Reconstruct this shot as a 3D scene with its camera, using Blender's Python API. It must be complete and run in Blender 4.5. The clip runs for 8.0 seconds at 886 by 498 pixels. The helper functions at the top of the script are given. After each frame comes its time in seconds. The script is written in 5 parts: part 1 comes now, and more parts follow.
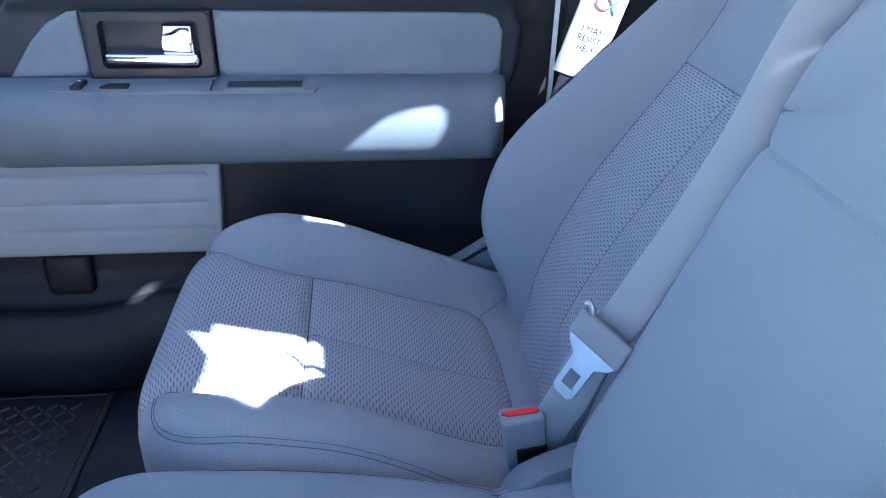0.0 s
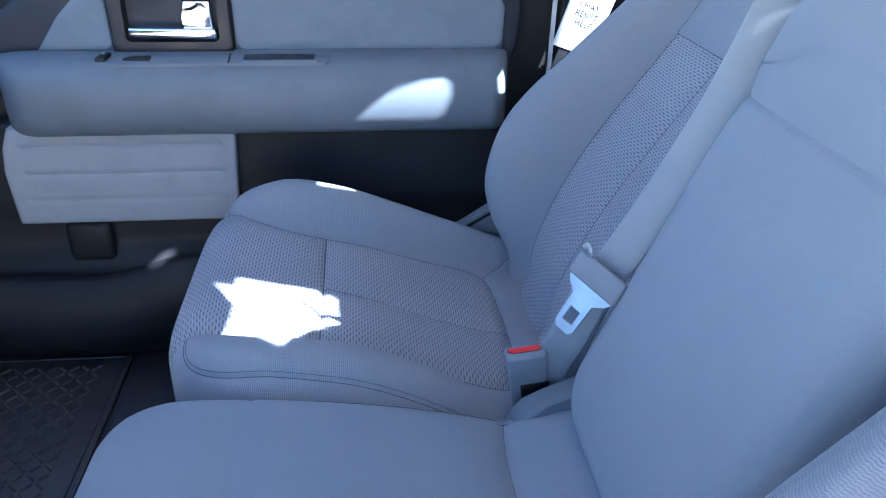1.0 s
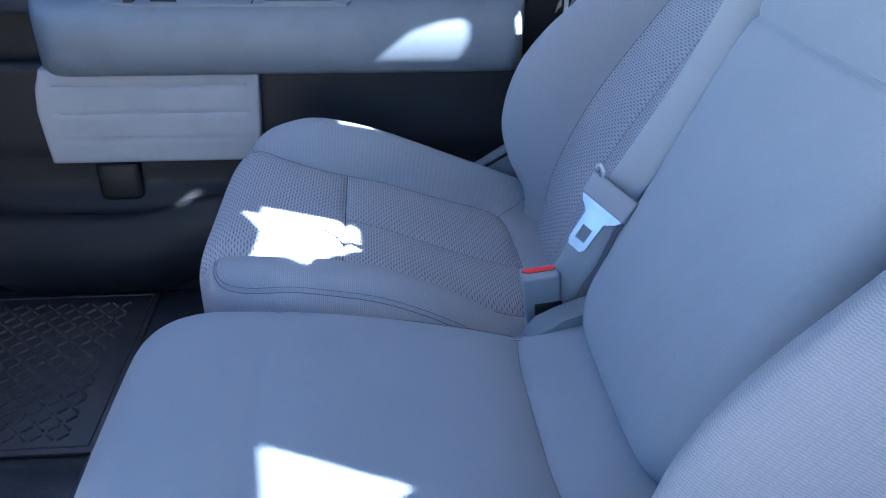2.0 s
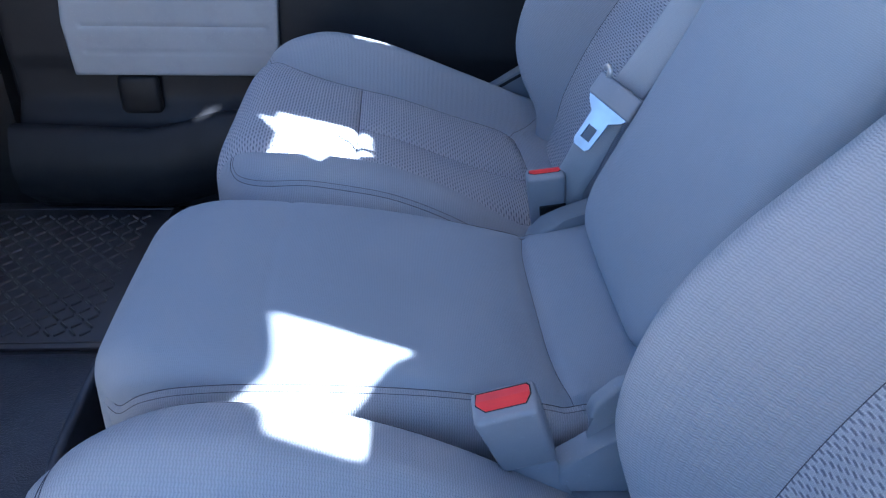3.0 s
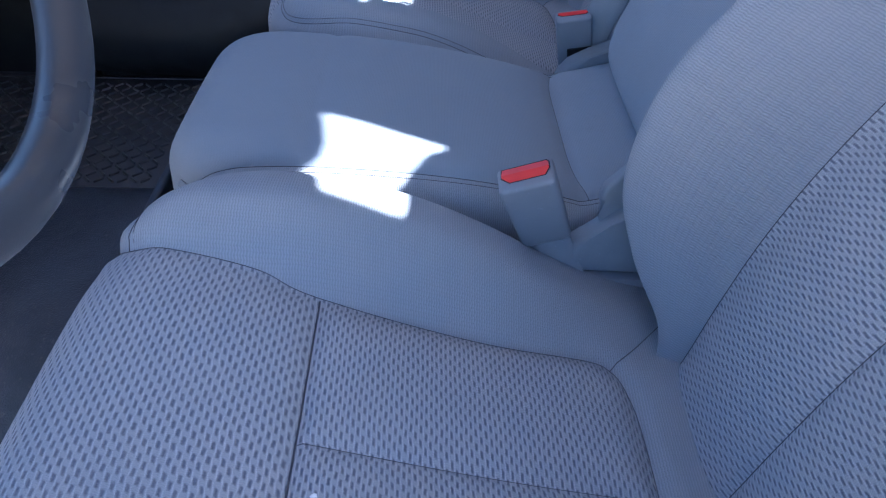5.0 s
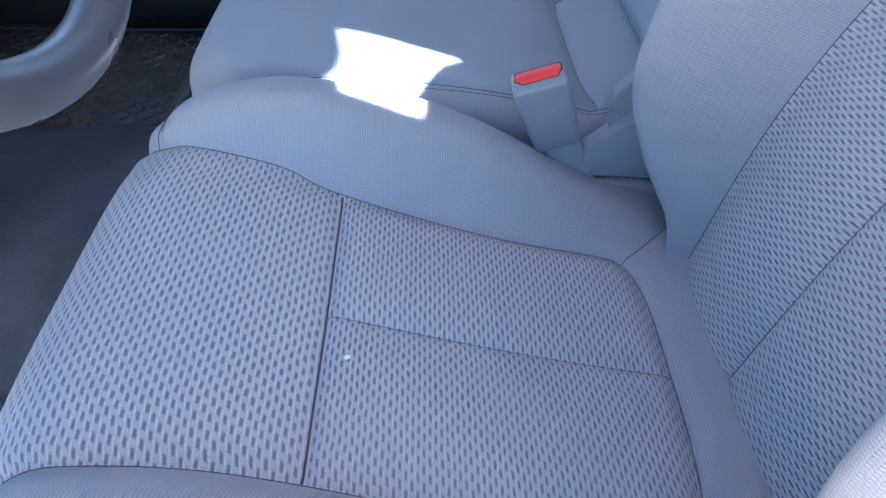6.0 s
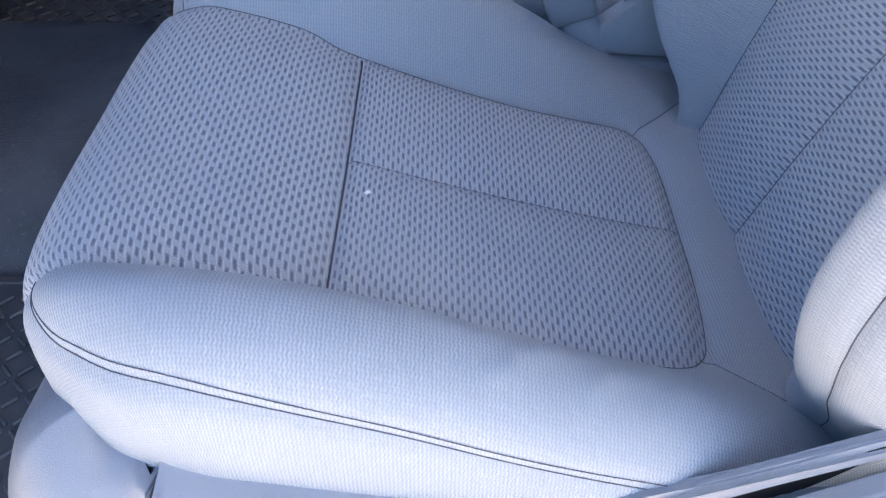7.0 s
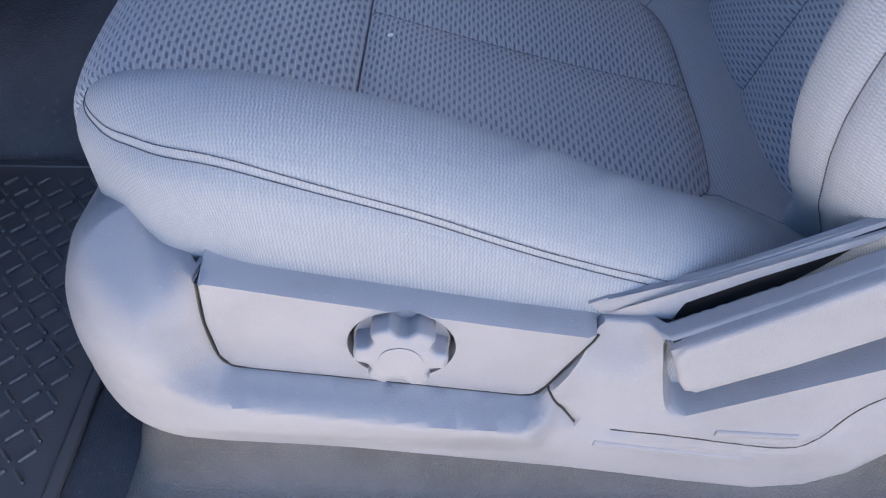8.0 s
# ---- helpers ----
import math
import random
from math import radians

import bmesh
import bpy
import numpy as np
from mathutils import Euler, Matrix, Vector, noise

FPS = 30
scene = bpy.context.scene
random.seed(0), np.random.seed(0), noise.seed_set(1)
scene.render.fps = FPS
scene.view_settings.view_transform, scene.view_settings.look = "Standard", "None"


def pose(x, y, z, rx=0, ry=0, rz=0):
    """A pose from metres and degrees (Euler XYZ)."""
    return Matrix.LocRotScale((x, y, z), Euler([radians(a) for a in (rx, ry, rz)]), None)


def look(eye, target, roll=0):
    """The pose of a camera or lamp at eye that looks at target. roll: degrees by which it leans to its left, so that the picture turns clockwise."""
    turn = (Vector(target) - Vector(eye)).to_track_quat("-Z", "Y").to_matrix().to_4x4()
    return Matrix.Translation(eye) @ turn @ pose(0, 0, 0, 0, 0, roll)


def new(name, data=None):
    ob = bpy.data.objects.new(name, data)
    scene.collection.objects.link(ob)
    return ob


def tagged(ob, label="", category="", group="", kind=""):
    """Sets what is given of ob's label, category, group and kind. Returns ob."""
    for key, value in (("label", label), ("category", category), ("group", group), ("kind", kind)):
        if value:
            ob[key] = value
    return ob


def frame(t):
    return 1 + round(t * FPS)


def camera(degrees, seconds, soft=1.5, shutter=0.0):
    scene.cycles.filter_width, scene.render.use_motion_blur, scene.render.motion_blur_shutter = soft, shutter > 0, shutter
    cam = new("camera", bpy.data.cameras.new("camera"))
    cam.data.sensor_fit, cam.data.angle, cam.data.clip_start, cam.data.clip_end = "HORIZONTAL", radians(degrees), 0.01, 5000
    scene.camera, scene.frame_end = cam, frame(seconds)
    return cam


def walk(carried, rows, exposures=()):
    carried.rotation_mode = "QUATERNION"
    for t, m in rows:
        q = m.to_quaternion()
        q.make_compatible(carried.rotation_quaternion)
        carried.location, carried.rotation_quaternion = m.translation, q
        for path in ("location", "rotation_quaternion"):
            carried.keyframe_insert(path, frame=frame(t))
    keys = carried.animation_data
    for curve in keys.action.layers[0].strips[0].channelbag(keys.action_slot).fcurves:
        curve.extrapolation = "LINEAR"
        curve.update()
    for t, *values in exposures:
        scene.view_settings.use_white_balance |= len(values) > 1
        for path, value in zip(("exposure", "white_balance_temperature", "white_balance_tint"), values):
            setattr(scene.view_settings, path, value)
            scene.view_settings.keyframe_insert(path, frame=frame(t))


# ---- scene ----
cam = camera(59.4, 8.0, 1.2)
PATH = [
    (0, (0.119, -0.135, 1.544), (0.308, 1.638, 0.638), 1.0),
    (0.5, (0.108, -0.177, 1.541), (0.284, 1.593, 0.627), 0.7),
    (1, (0.097, -0.212, 1.533), (0.295, 1.552, 0.612), 1.1),
    (2.5, (0.089, -0.296, 1.485), (0.219, 1.409, 0.447), 1.0),
    (3, (0.095, -0.328, 1.463), (0.208, 1.348, 0.377), 1.7),
    (3.5, (0.098, -0.368, 1.445), (0.186, 1.275, 0.308), 2.2),
    (4, (0.098, -0.405, 1.434), (0.134, 1.209, 0.254), 1.6),
    (4.5, (0.098, -0.436, 1.427), (0.125, 1.156, 0.216), 1.6),
    (6, (0.074, -0.53, 1.376), (0.114, 1.01, 0.102), 1.0),
    (6.5, (0.076, -0.56, 1.359), (0.082, 0.947, 0.044), 0.6),
    (7, (0.07, -0.595, 1.334), (0.084, 0.861, -0.038), 1.2),
    (7.5, (0.065, -0.642, 1.318), (0.092, 0.779, -0.089), 1.6),
    (8, (0.069, -0.678, 1.299), (0.046, 0.696, -0.154), 0.4),
]
walk(cam, [(t, look(eye, target, roll)) for t, eye, target, roll in PATH],
     [(0, 3.24, 5080, 8), (2.5, 3.22, 5120, 9), (3, 3.07, 5130, 11), (3.5, 2.72, 5150, 13), (4.5, 2.6, 5080, 14), (6, 3.38, 5600, 10), (7, 3.14, 5680, 11), (7.5, 2.58, 5480, 12), (8, 2.44, 5480, 12)])

# ---- world, sun, exposure ----
SUN_DIR = Vector((-1.0, 0.43, -1.0)).normalized()      # the way the sunlight travels
to_sun = -SUN_DIR
world = bpy.data.worlds.new("sky")
scene.world = world
world.use_nodes = True
wn = world.node_tree.nodes
sky = wn.new("ShaderNodeTexSky")
sky.sky_type = "NISHITA"
sky.sun_disc = False
sky.sun_elevation = math.asin(to_sun.z)
sky.sun_rotation = math.atan2(to_sun.x, to_sun.y)
wn["Background"].inputs["Strength"].default_value = 0.06
world.node_tree.links.new(sky.outputs["Color"], wn["Background"].inputs["Color"])
sun_data = bpy.data.lights.new("sun", "SUN")
sun_data.energy, sun_data.angle, sun_data.color = 5.0, radians(0.53), (1.0, 0.95, 0.87)
sun = new("sun", sun_data)
sun.matrix_world = look((0, 0, 6), Vector((0, 0, 6)) + SUN_DIR)


# ---- materials ----
class Nodes:
    """A small helper round one node material."""

    def __init__(self, name, rough=0.6, metal=0.0, spec=0.5):
        self.mat = bpy.data.materials.new(name)
        self.mat.use_nodes = True
        self.t = self.mat.node_tree
        self.b = self.t.nodes["Principled BSDF"]
        self.b.inputs["Roughness"].default_value = rough
        self.b.inputs["Metallic"].default_value = metal
        self.b.inputs["Specular IOR Level"].default_value = spec

    def node(self, kind, **kw):
        n = self.t.nodes.new(kind)
        for k, v in kw.items():
            n.inputs[k.replace("_", " ")].default_value = v
        return n

    def link(self, a, b):
        self.t.links.new(a, b)

    def math(self, op, a, b=None, c=None, clamp=False):
        n = self.t.nodes.new("ShaderNodeMath")
        n.operation, n.use_clamp = op, clamp
        for i, v in enumerate((a, b, c)):
            if v is None:
                continue
            if isinstance(v, (int, float)):
                n.inputs[i].default_value = v
            else:
                self.link(v, n.inputs[i])
        return n.outputs[0]

    def ramp(self, fac, lo, hi, a, b):
        """a to b as fac goes from lo to hi, smoothly."""
        n = self.t.nodes.new("ShaderNodeMapRange")
        n.interpolation_type = "SMOOTHSTEP"
        self.link(fac, n.inputs["Value"])
        for k, v in zip(("From Min", "From Max", "To Min", "To Max"), (lo, hi, a, b)):
            n.inputs[k].default_value = v
        return n.outputs["Result"]

    def mix(self, fac, a, b):
        n = self.t.nodes.new("ShaderNodeMix")
        n.data_type = "RGBA"
        if isinstance(fac, (int, float)):
            n.inputs[0].default_value = fac
        else:
            self.link(fac, n.inputs[0])
        for s, v in ((n.inputs[6], a), (n.inputs[7], b)):
            if isinstance(v, tuple):
                s.default_value = (*v, 1)
            else:
                self.link(v, s)
        return n.outputs[2]

    def noise(self, scale, detail=2.0, coords=None, rough=0.5):
        n = self.node("ShaderNodeTexNoise", Scale=scale, Detail=detail, Roughness=rough)
        self.link(coords or self.object_co(), n.inputs["Vector"])
        return n.outputs["Fac"]

    def object_co(self):
        return self.t.nodes.new("ShaderNodeNewGeometry").outputs["Position"]

    def uv(self):
        """The cloth's own coordinates, in metres: across the loom and along it."""
        u = self.t.nodes.new("ShaderNodeUVMap")
        s = self.t.nodes.new("ShaderNodeSeparateXYZ")
        self.link(u.outputs["UV"], s.inputs[0])
        return s.outputs[0], s.outputs[1], u.outputs["UV"]

    def bump(self, height, strength, distance, under=None):
        n = self.node("ShaderNodeBump", Strength=strength, Distance=distance)
        self.link(height, n.inputs["Height"])
        if under is not None:
            self.link(under, n.inputs["Normal"])
        self.link(n.outputs["Normal"], self.b.inputs["Normal"])
        return n.outputs["Normal"]

    def colour(self, c):
        if isinstance(c, tuple):
            self.b.inputs["Base Color"].default_value = (*c, 1)
        else:
            self.link(c, self.b.inputs["Base Color"])


def cloth_plain(name, light, dark, pitch=0.0021, depth=0.0004, row=0.0022):
    """A fine zigzag twill: rows of short slanted ribs that change their slant, with faint soiling."""
    m = Nodes(name, 0.92, 0, 0.2)
    u, v, uv = m.uv()
    u = m.math("ADD", u, m.math("MULTIPLY", m.noise(420, 2), 0.0009))
    v = m.math("ADD", v, m.math("MULTIPLY", m.noise(190, 2), 0.0009))
    line = m.math("DIVIDE", v, row)
    fold = m.math("PINGPONG", line, 1.0)
    rib = m.math("SINE", m.math("MULTIPLY", m.math("ADD", m.math("DIVIDE", u, pitch), m.math("MULTIPLY", fold, 0.3)), 2 * math.pi))
    turn = m.math("ABSOLUTE", m.math("SUBTRACT", m.math("FRACT", line), 0.5))
    knit = m.math("SUBTRACT", m.math("ADD", m.math("MULTIPLY", rib, 0.5), 0.5), m.ramp(turn, 0.25, 0.5, 0, 0.35))
    fuzz = m.noise(900, 2)
    soil = m.noise(9, 3)
    tone = m.mix(m.ramp(knit, 0.0, 0.9, 0, 1), dark, light)
    tone = m.mix(m.ramp(soil, 0.4, 0.72, 0, 0.22), tone, tuple(0.8 * c for c in light))
    tone = m.mix(m.ramp(fuzz, 0.62, 0.78, 0, 0.3), tone, tuple(min(1, 1.25 * c) for c in light))
    m.colour(tone)
    m.b.inputs["Sheen Weight"].default_value = 0.1
    m.b.inputs["Sheen Roughness"].default_value = 0.5
    low = m.bump(m.noise(38, 2), 0.25, 0.004)
    m.bump(m.math("ADD", knit, m.math("MULTIPLY", fuzz, 0.4)), 0.8, depth, low)
    return m.mat


def cloth_dashes(name, light, dark, pu=0.0036, pv=0.0112):
    """Pale looped yarns over a darker ground that shows through in staggered soft dashes."""
    m = Nodes(name, 0.9, 0, 0.2)
    u, v, uv = m.uv()
    wob, fray = m.noise(60, 1), m.noise(900, 2)
    u = m.math("ADD", u, m.math("MULTIPLY", fray, 0.0010))
    v = m.math("ADD", v, m.math("MULTIPLY", m.noise(700, 2), 0.0024))
    col = m.math("DIVIDE", m.math("ADD", u, m.math("MULTIPLY", wob, 0.002)), pu)
    n = m.math("FLOOR", col)
    fc = m.math("SUBTRACT", m.math("FRACT", col), 0.5)
    fu = m.math("ABSOLUTE", fc)
    along = m.math("ADD", m.math("DIVIDE", m.math("ADD", v, m.math("MULTIPLY", fc, 0.0022)), pv), m.math("MULTIPLY", n, 0.5))
    fv = m.math("ABSOLUTE", m.math("SUBTRACT", m.math("FRACT", along), 0.5))
    gap = m.math("MULTIPLY", m.ramp(fu, 0.05, 0.40, 1, 0), m.ramp(fv, 0.16, 0.36, 1, 0))
    yarn = m.math("SINE", m.math("MULTIPLY", m.math("ADD", v, m.math("MULTIPLY", fu, 0.0016)), 2 * math.pi / 0.0016))
    fuzz = m.noise(1100, 2)
    soil = m.noise(7, 3)
    crown = m.math("MULTIPLY", m.ramp(fu, 0.25, 0.5, 0, 1), m.ramp(fv, 0.1, 0.45, 1, 0.2))
    pale = m.mix(crown, tuple(0.84 * c for c in light), tuple(1.16 * c for c in light))
    pale = m.mix(m.ramp(yarn, -0.9, 0.2, 0.22, 0), pale, dark)
    tone = m.mix(gap, pale, dark)
    tone = m.mix(m.ramp(soil, 0.42, 0.7, 0, 0.2), tone, tuple(0.75 * c for c in light))
    tone = m.mix(m.ramp(fuzz, 0.55, 0.75, 0, 0.25), tone, tuple(1.25 * c for c in light))
    m.colour(tone)
    m.b.inputs["Sheen Weight"].default_value = 0.1
    h = m.math("SUBTRACT", m.math("ADD", m.math("MULTIPLY", yarn, 0.12), m.math("MULTIPLY", fuzz, 0.3)), gap)
    low = m.bump(m.noise(30, 2), 0.2, 0.004)
    m.bump(h, 0.8, 0.0009, low)
    return m.mat


def plastic(name, base, rough=0.5, grain=1400, depth=0.0002, wear=0.12, spec=0.5):
    """Moulded plastic with a leather-like grain and faint scuffs."""
    m = Nodes(name, rough, 0, spec)
    soil = m.noise(14, 4, rough=0.6)
    fine = m.noise(420, 3)
    tone = m.mix(m.ramp(soil, 0.4, 0.75, 0, 1), base, tuple(c * (1 - wear) for c in base))
    tone = m.mix(m.ramp(fine, 0.64, 0.72, 0, 0.35), tone, tuple(min(1, c * 1.35 + 0.01) for c in base))
    m.colour(tone)
    m.link(m.ramp(m.noise(25, 3), 0.3, 0.7, rough - 0.07, rough + 0.1), m.b.inputs["Roughness"])
    v = m.node("ShaderNodeTexVoronoi", Scale=grain)
    m.link(m.object_co(), v.inputs["Vector"])
    m.bump(v.outputs["Distance"], 0.5, depth)
    return m.mat


def vinyl_floor(name, base):
    """Heavy rubber flooring with a pebbled grain."""
    m = Nodes(name, 0.36, 0, 0.5)
    soil = m.noise(6, 5, rough=0.65)
    tone = m.mix(m.ramp(soil, 0.35, 0.7, 0, 1), base, tuple(c * 1.6 + 0.01 for c in base))
    dust = m.noise(160, 3)
    tone = m.mix(m.ramp(dust, 0.6, 0.8, 0, 0.4), tone, (0.20, 0.18, 0.16))
    m.colour(tone)
    v = m.node("ShaderNodeTexVoronoi", Scale=520)
    m.link(m.object_co(), v.inputs["Vector"])
    low = m.bump(m.noise(22, 2), 0.4, 0.008)
    m.bump(v.outputs["Distance"], 0.7, 0.0012, low)
    return m.mat


def webbing(name, light, dark):
    """Seat-belt webbing: fine ribs along the strap, herringbone across."""
    m = Nodes(name, 0.55, 0, 0.4)
    u, v, uv = m.uv()
    rib = m.math("SINE", m.math("MULTIPLY", u, 2 * math.pi / 0.0013))
    tw = m.math("SINE", m.math("MULTIPLY", m.math("ADD", v, m.math("ABSOLUTE", u)), 2 * math.pi / 0.0016))
    h = m.math("ADD", m.math("MULTIPLY", rib, 0.5), m.math("MULTIPLY", tw, 0.5))
    tone = m.mix(m.ramp(h, -0.8, 0.8, 0, 1), dark, light)
    tone = m.mix(m.ramp(m.noise(18, 3), 0.4, 0.75, 0, 0.3), tone, dark)
    m.colour(tone)
    m.bump(h, 0.35, 0.0002)
    return m.mat


def simple(name, base, rough=0.5, metal=0.0, grime=0.15, spec=0.5):
    m = Nodes(name, rough, metal, spec)
    m.colour(m.mix(m.ramp(m.noise(30, 4), 0.35, 0.75, 0, 1), base, tuple(c * (1 - grime) for c in base)))
    m.link(m.ramp(m.noise(60, 3), 0.3, 0.7, max(0.02, rough - 0.05), rough + 0.08), m.b.inputs["Roughness"])
    return m.mat


CLOTH = cloth_plain("grey_twill_cloth", (0.316, 0.341, 0.380), (0.258, 0.279, 0.318), 0.0021, 0.0004)
CLOTH_CENTRE = cloth_plain("grey_flat_cloth", (0.262, 0.298, 0.348), (0.238, 0.272, 0.320), 0.0015, 0.00014, 0.0016)
DASHES = cloth_dashes("grey_dash_cloth", (0.425, 0.445, 0.490), (0.140, 0.152, 0.195))
THREAD = simple("grey_thread", (0.26, 0.27, 0.31), 0.7)
DARK_THREAD = simple("dark_thread", (0.07, 0.073, 0.095), 0.8)
GREY_TRIM = plastic("light_grey_plastic", (0.245, 0.252, 0.285), 0.4, 1300, 0.0004)
DOOR_GREY = plastic("door_grey_vinyl", (0.158, 0.186, 0.222), 0.5)
DOOR_MID = plastic("door_mid_panel", (0.195, 0.230, 0.276), 0.65)
DOOR_PALE = plastic("door_pale_panel", (0.335, 0.358, 0.39), 0.6)
DARK_TRIM = plastic("dark_grey_plastic", (0.02, 0.021, 0.026), 0.6)
SURROUND = plastic("slate_grey_plastic", (0.029, 0.033, 0.045), 0.5)
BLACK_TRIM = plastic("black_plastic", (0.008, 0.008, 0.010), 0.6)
BEZEL = plastic("charcoal_bezel", (0.026, 0.027, 0.034), 0.4)
BUCKLE_GREY = plastic("buckle_grey_plastic", (0.225, 0.247, 0.285), 0.45)
RED = simple("red_plastic", (0.75, 0.03, 0.035), 0.35)
CHROME = simple("chrome", (0.85, 0.86, 0.88), 0.06, 1.0, 0.05)
STEEL = simple("polished_steel", (0.60, 0.63, 0.65), 0.34, 1.0, 0.15)
WEB = webbing("grey_webbing", (0.30, 0.33, 0.365), (0.25, 0.277, 0.312))
WEB_TAN = webbing("tan_webbing", (0.42, 0.38, 0.33), (0.28, 0.25, 0.21))
VINYL = vinyl_floor("black_floor_vinyl", (0.032, 0.035, 0.045))
# Lighter copy of the floor vinyl; glare from outside is put into its colour.
RISER = vinyl_floor("lightened_floor_vinyl", (0.085, 0.08, 0.078))
DOOR_DARK = plastic("dark_door_plastic", (0.021, 0.022, 0.026), 0.5, 1400, 0.0002, 0.12, 0.3)
MAT = plastic("black_rubber_mat", (0.060, 0.060, 0.066), 0.36, 900, 0.0003)
# Lighter than the sheet: light catching the raised tread is put into the colour.
MAT_BAR = plastic("lightened_rubber_bar", (0.072, 0.072, 0.078), 0.36, 900, 0.0002)
WHEEL = plastic("dark_wheel_rim", (0.042, 0.049, 0.066), 0.32, 1400, 0.00008, 0.05)
WHITE_CLOTH = simple("white_sleeve_cloth", (0.8, 0.8, 0.8), 0.8)
INK = simple("black_ink", (0.02, 0.02, 0.03), 0.7)
RED_INK = simple("red_ink", (0.65, 0.12, 0.08), 0.7)
BLUE_INK = simple("blue_ink", (0.12, 0.35, 0.6), 0.7)
HEADLINER = simple("grey_headliner", (0.45, 0.45, 0.46), 0.95)
BLOCK_PALE = simple("pale_sun_block", (0.5, 0.47, 0.42), 0.9)
BOUNCE_GROUND = simple("warm_bounce_ground", (0.60, 0.47, 0.34), 0.9, 0, 0.25)


# ---- builders ----
def mesh_of(name, verts, faces, material, smooth=True, uvs=None):
    me = bpy.data.meshes.new(name)
    me.from_pydata([tuple(v) for v in verts], [], [tuple(f) for f in faces])
    me.materials.append(material)
    if uvs is not None:
        layer = me.uv_layers.new(name="UVMap")
        idx = np.empty(len(me.loops), dtype=np.int32)
        me.loops.foreach_get("vertex_index", idx)
        layer.data.foreach_set("uv", np.asarray(uvs, dtype=np.float32)[idx].ravel())
    if smooth:
        me.polygons.foreach_set("use_smooth", [True] * len(me.polygons))
    me.update()
    return me


def link(name, me, parent=None, label="", **tags):
    ob = new(name, me)
    ob.parent = parent
    return tagged(ob, label, **tags)


def part(name, bm, material, parent, label="", smooth=False, **tags):
    """Links a bmesh as ONE mesh object under a thing or a part."""
    me = bpy.data.meshes.new(name)
    bmesh.ops.recalc_face_normals(bm, faces=bm.faces)
    bm.to_mesh(me)
    bm.free()
    me.materials.append(material)
    if smooth:
        me.polygons.foreach_set("use_smooth", [True] * len(me.polygons))
        me.set_sharp_from_angle(angle=radians(40))
    return link(name, me, parent, label, **tags)


def thing(name, place, label, category, **tags):
    ob = new(name)
    ob.empty_display_size = 0.05
    ob.location = place
    bpy.context.view_layer.update()
    return tagged(ob, label, category, **tags)


def under(child, parent):
    """Parents a mesh given in world coordinates without moving it."""
    child.parent = parent
    if parent.parent is None:
        child.matrix_parent_inverse = Matrix.Translation(parent.location).inverted()
    return child


def wpart(name, me_or_bm, material, parent, label="", smooth=True, **tags):
    """Like part(), for a mesh made in world coordinates."""
    if isinstance(me_or_bm, bmesh.types.BMesh):
        ob = part(name, me_or_bm, material, None, label, smooth, **tags)
    else:
        ob = link(name, me_or_bm, None, label, **tags)
    return under(ob, parent) if parent else ob


def rbox(size, bevel=0.003, segments=2, m=None):
    bm = bmesh.new()
    bmesh.ops.create_cube(bm, size=1)
    bmesh.ops.scale(bm, vec=size, verts=bm.verts)
    if bevel:
        bmesh.ops.bevel(bm, geom=bm.edges[:], offset=bevel, segments=segments, affect="EDGES", profile=0.5)
    if m is not None:
        bmesh.ops.transform(bm, matrix=m, verts=bm.verts)
    return bm


def prism(poly, lo, hi, place, bevel=0.0, segments=2):
    """A polygon in (a, b) drawn out from depth lo to hi; place(a, b, n) gives the point."""
    bm = bmesh.new()
    front = [bm.verts.new(place(a, b, hi)) for a, b in poly]
    back = [bm.verts.new(place(a, b, lo)) for a, b in poly]
    k = len(poly)
    top = bm.faces.new(front)
    bm.faces.new(back[::-1])
    for i in range(k):
        bm.faces.new((front[i], back[i], back[(i + 1) % k], front[(i + 1) % k]))
    if bevel:
        bmesh.ops.bevel(bm, geom=top.edges[:], offset=bevel, segments=segments, affect="EDGES", profile=0.5)
    return bm


def tube(points, radius, sides=12, closed=False):
    """A round bar through the points."""
    pts = [Vector(p) for p in points]
    k = len(pts)
    bm = bmesh.new()
    rings = []
    up = Vector((0.13, 0.21, 0.97)).normalized()
    for i, p in enumerate(pts):
        a = pts[(i - 1) % k] if closed or i > 0 else p
        b = pts[(i + 1) % k] if closed or i < k - 1 else p
        t = (b - a).normalized()
        s = t.cross(up).normalized()
        n = s.cross(t)
        up = n
        r = radius(i / (k - 1)) if callable(radius) else radius
        rings.append([bm.verts.new(p + r * (math.cos(q) * s + math.sin(q) * n)) for q in (2 * math.pi * j / sides for j in range(sides))])
    for i in range(k if closed else k - 1):
        a, b = rings[i], rings[(i + 1) % k]
        for j in range(sides):
            bm.faces.new((a[j], a[(j + 1) % sides], b[(j + 1) % sides], b[j]))
    if not closed:
        bm.faces.new(rings[0][::-1])
        bm.faces.new(rings[-1])
    return bm


def spline(points, step):
    """A smooth line through the points, with about that step."""
    p = np.array(points, float)
    out = []
    ext = np.vstack([2 * p[0] - p[1], p, 2 * p[-1] - p[-2]])
    for i in range(1, len(ext) - 2):
        a, b, c, d = ext[i - 1:i + 3]
        k = max(1, int(np.linalg.norm(c - b) / step))
        for j in range(k):
            t = j / k
            out.append(0.5 * (2 * b + (c - a) * t + (2 * a - 5 * b + 4 * c - d) * t * t + (3 * b - a - 3 * c + d) * t ** 3))
    out.append(p[-1])
    return np.array(out)


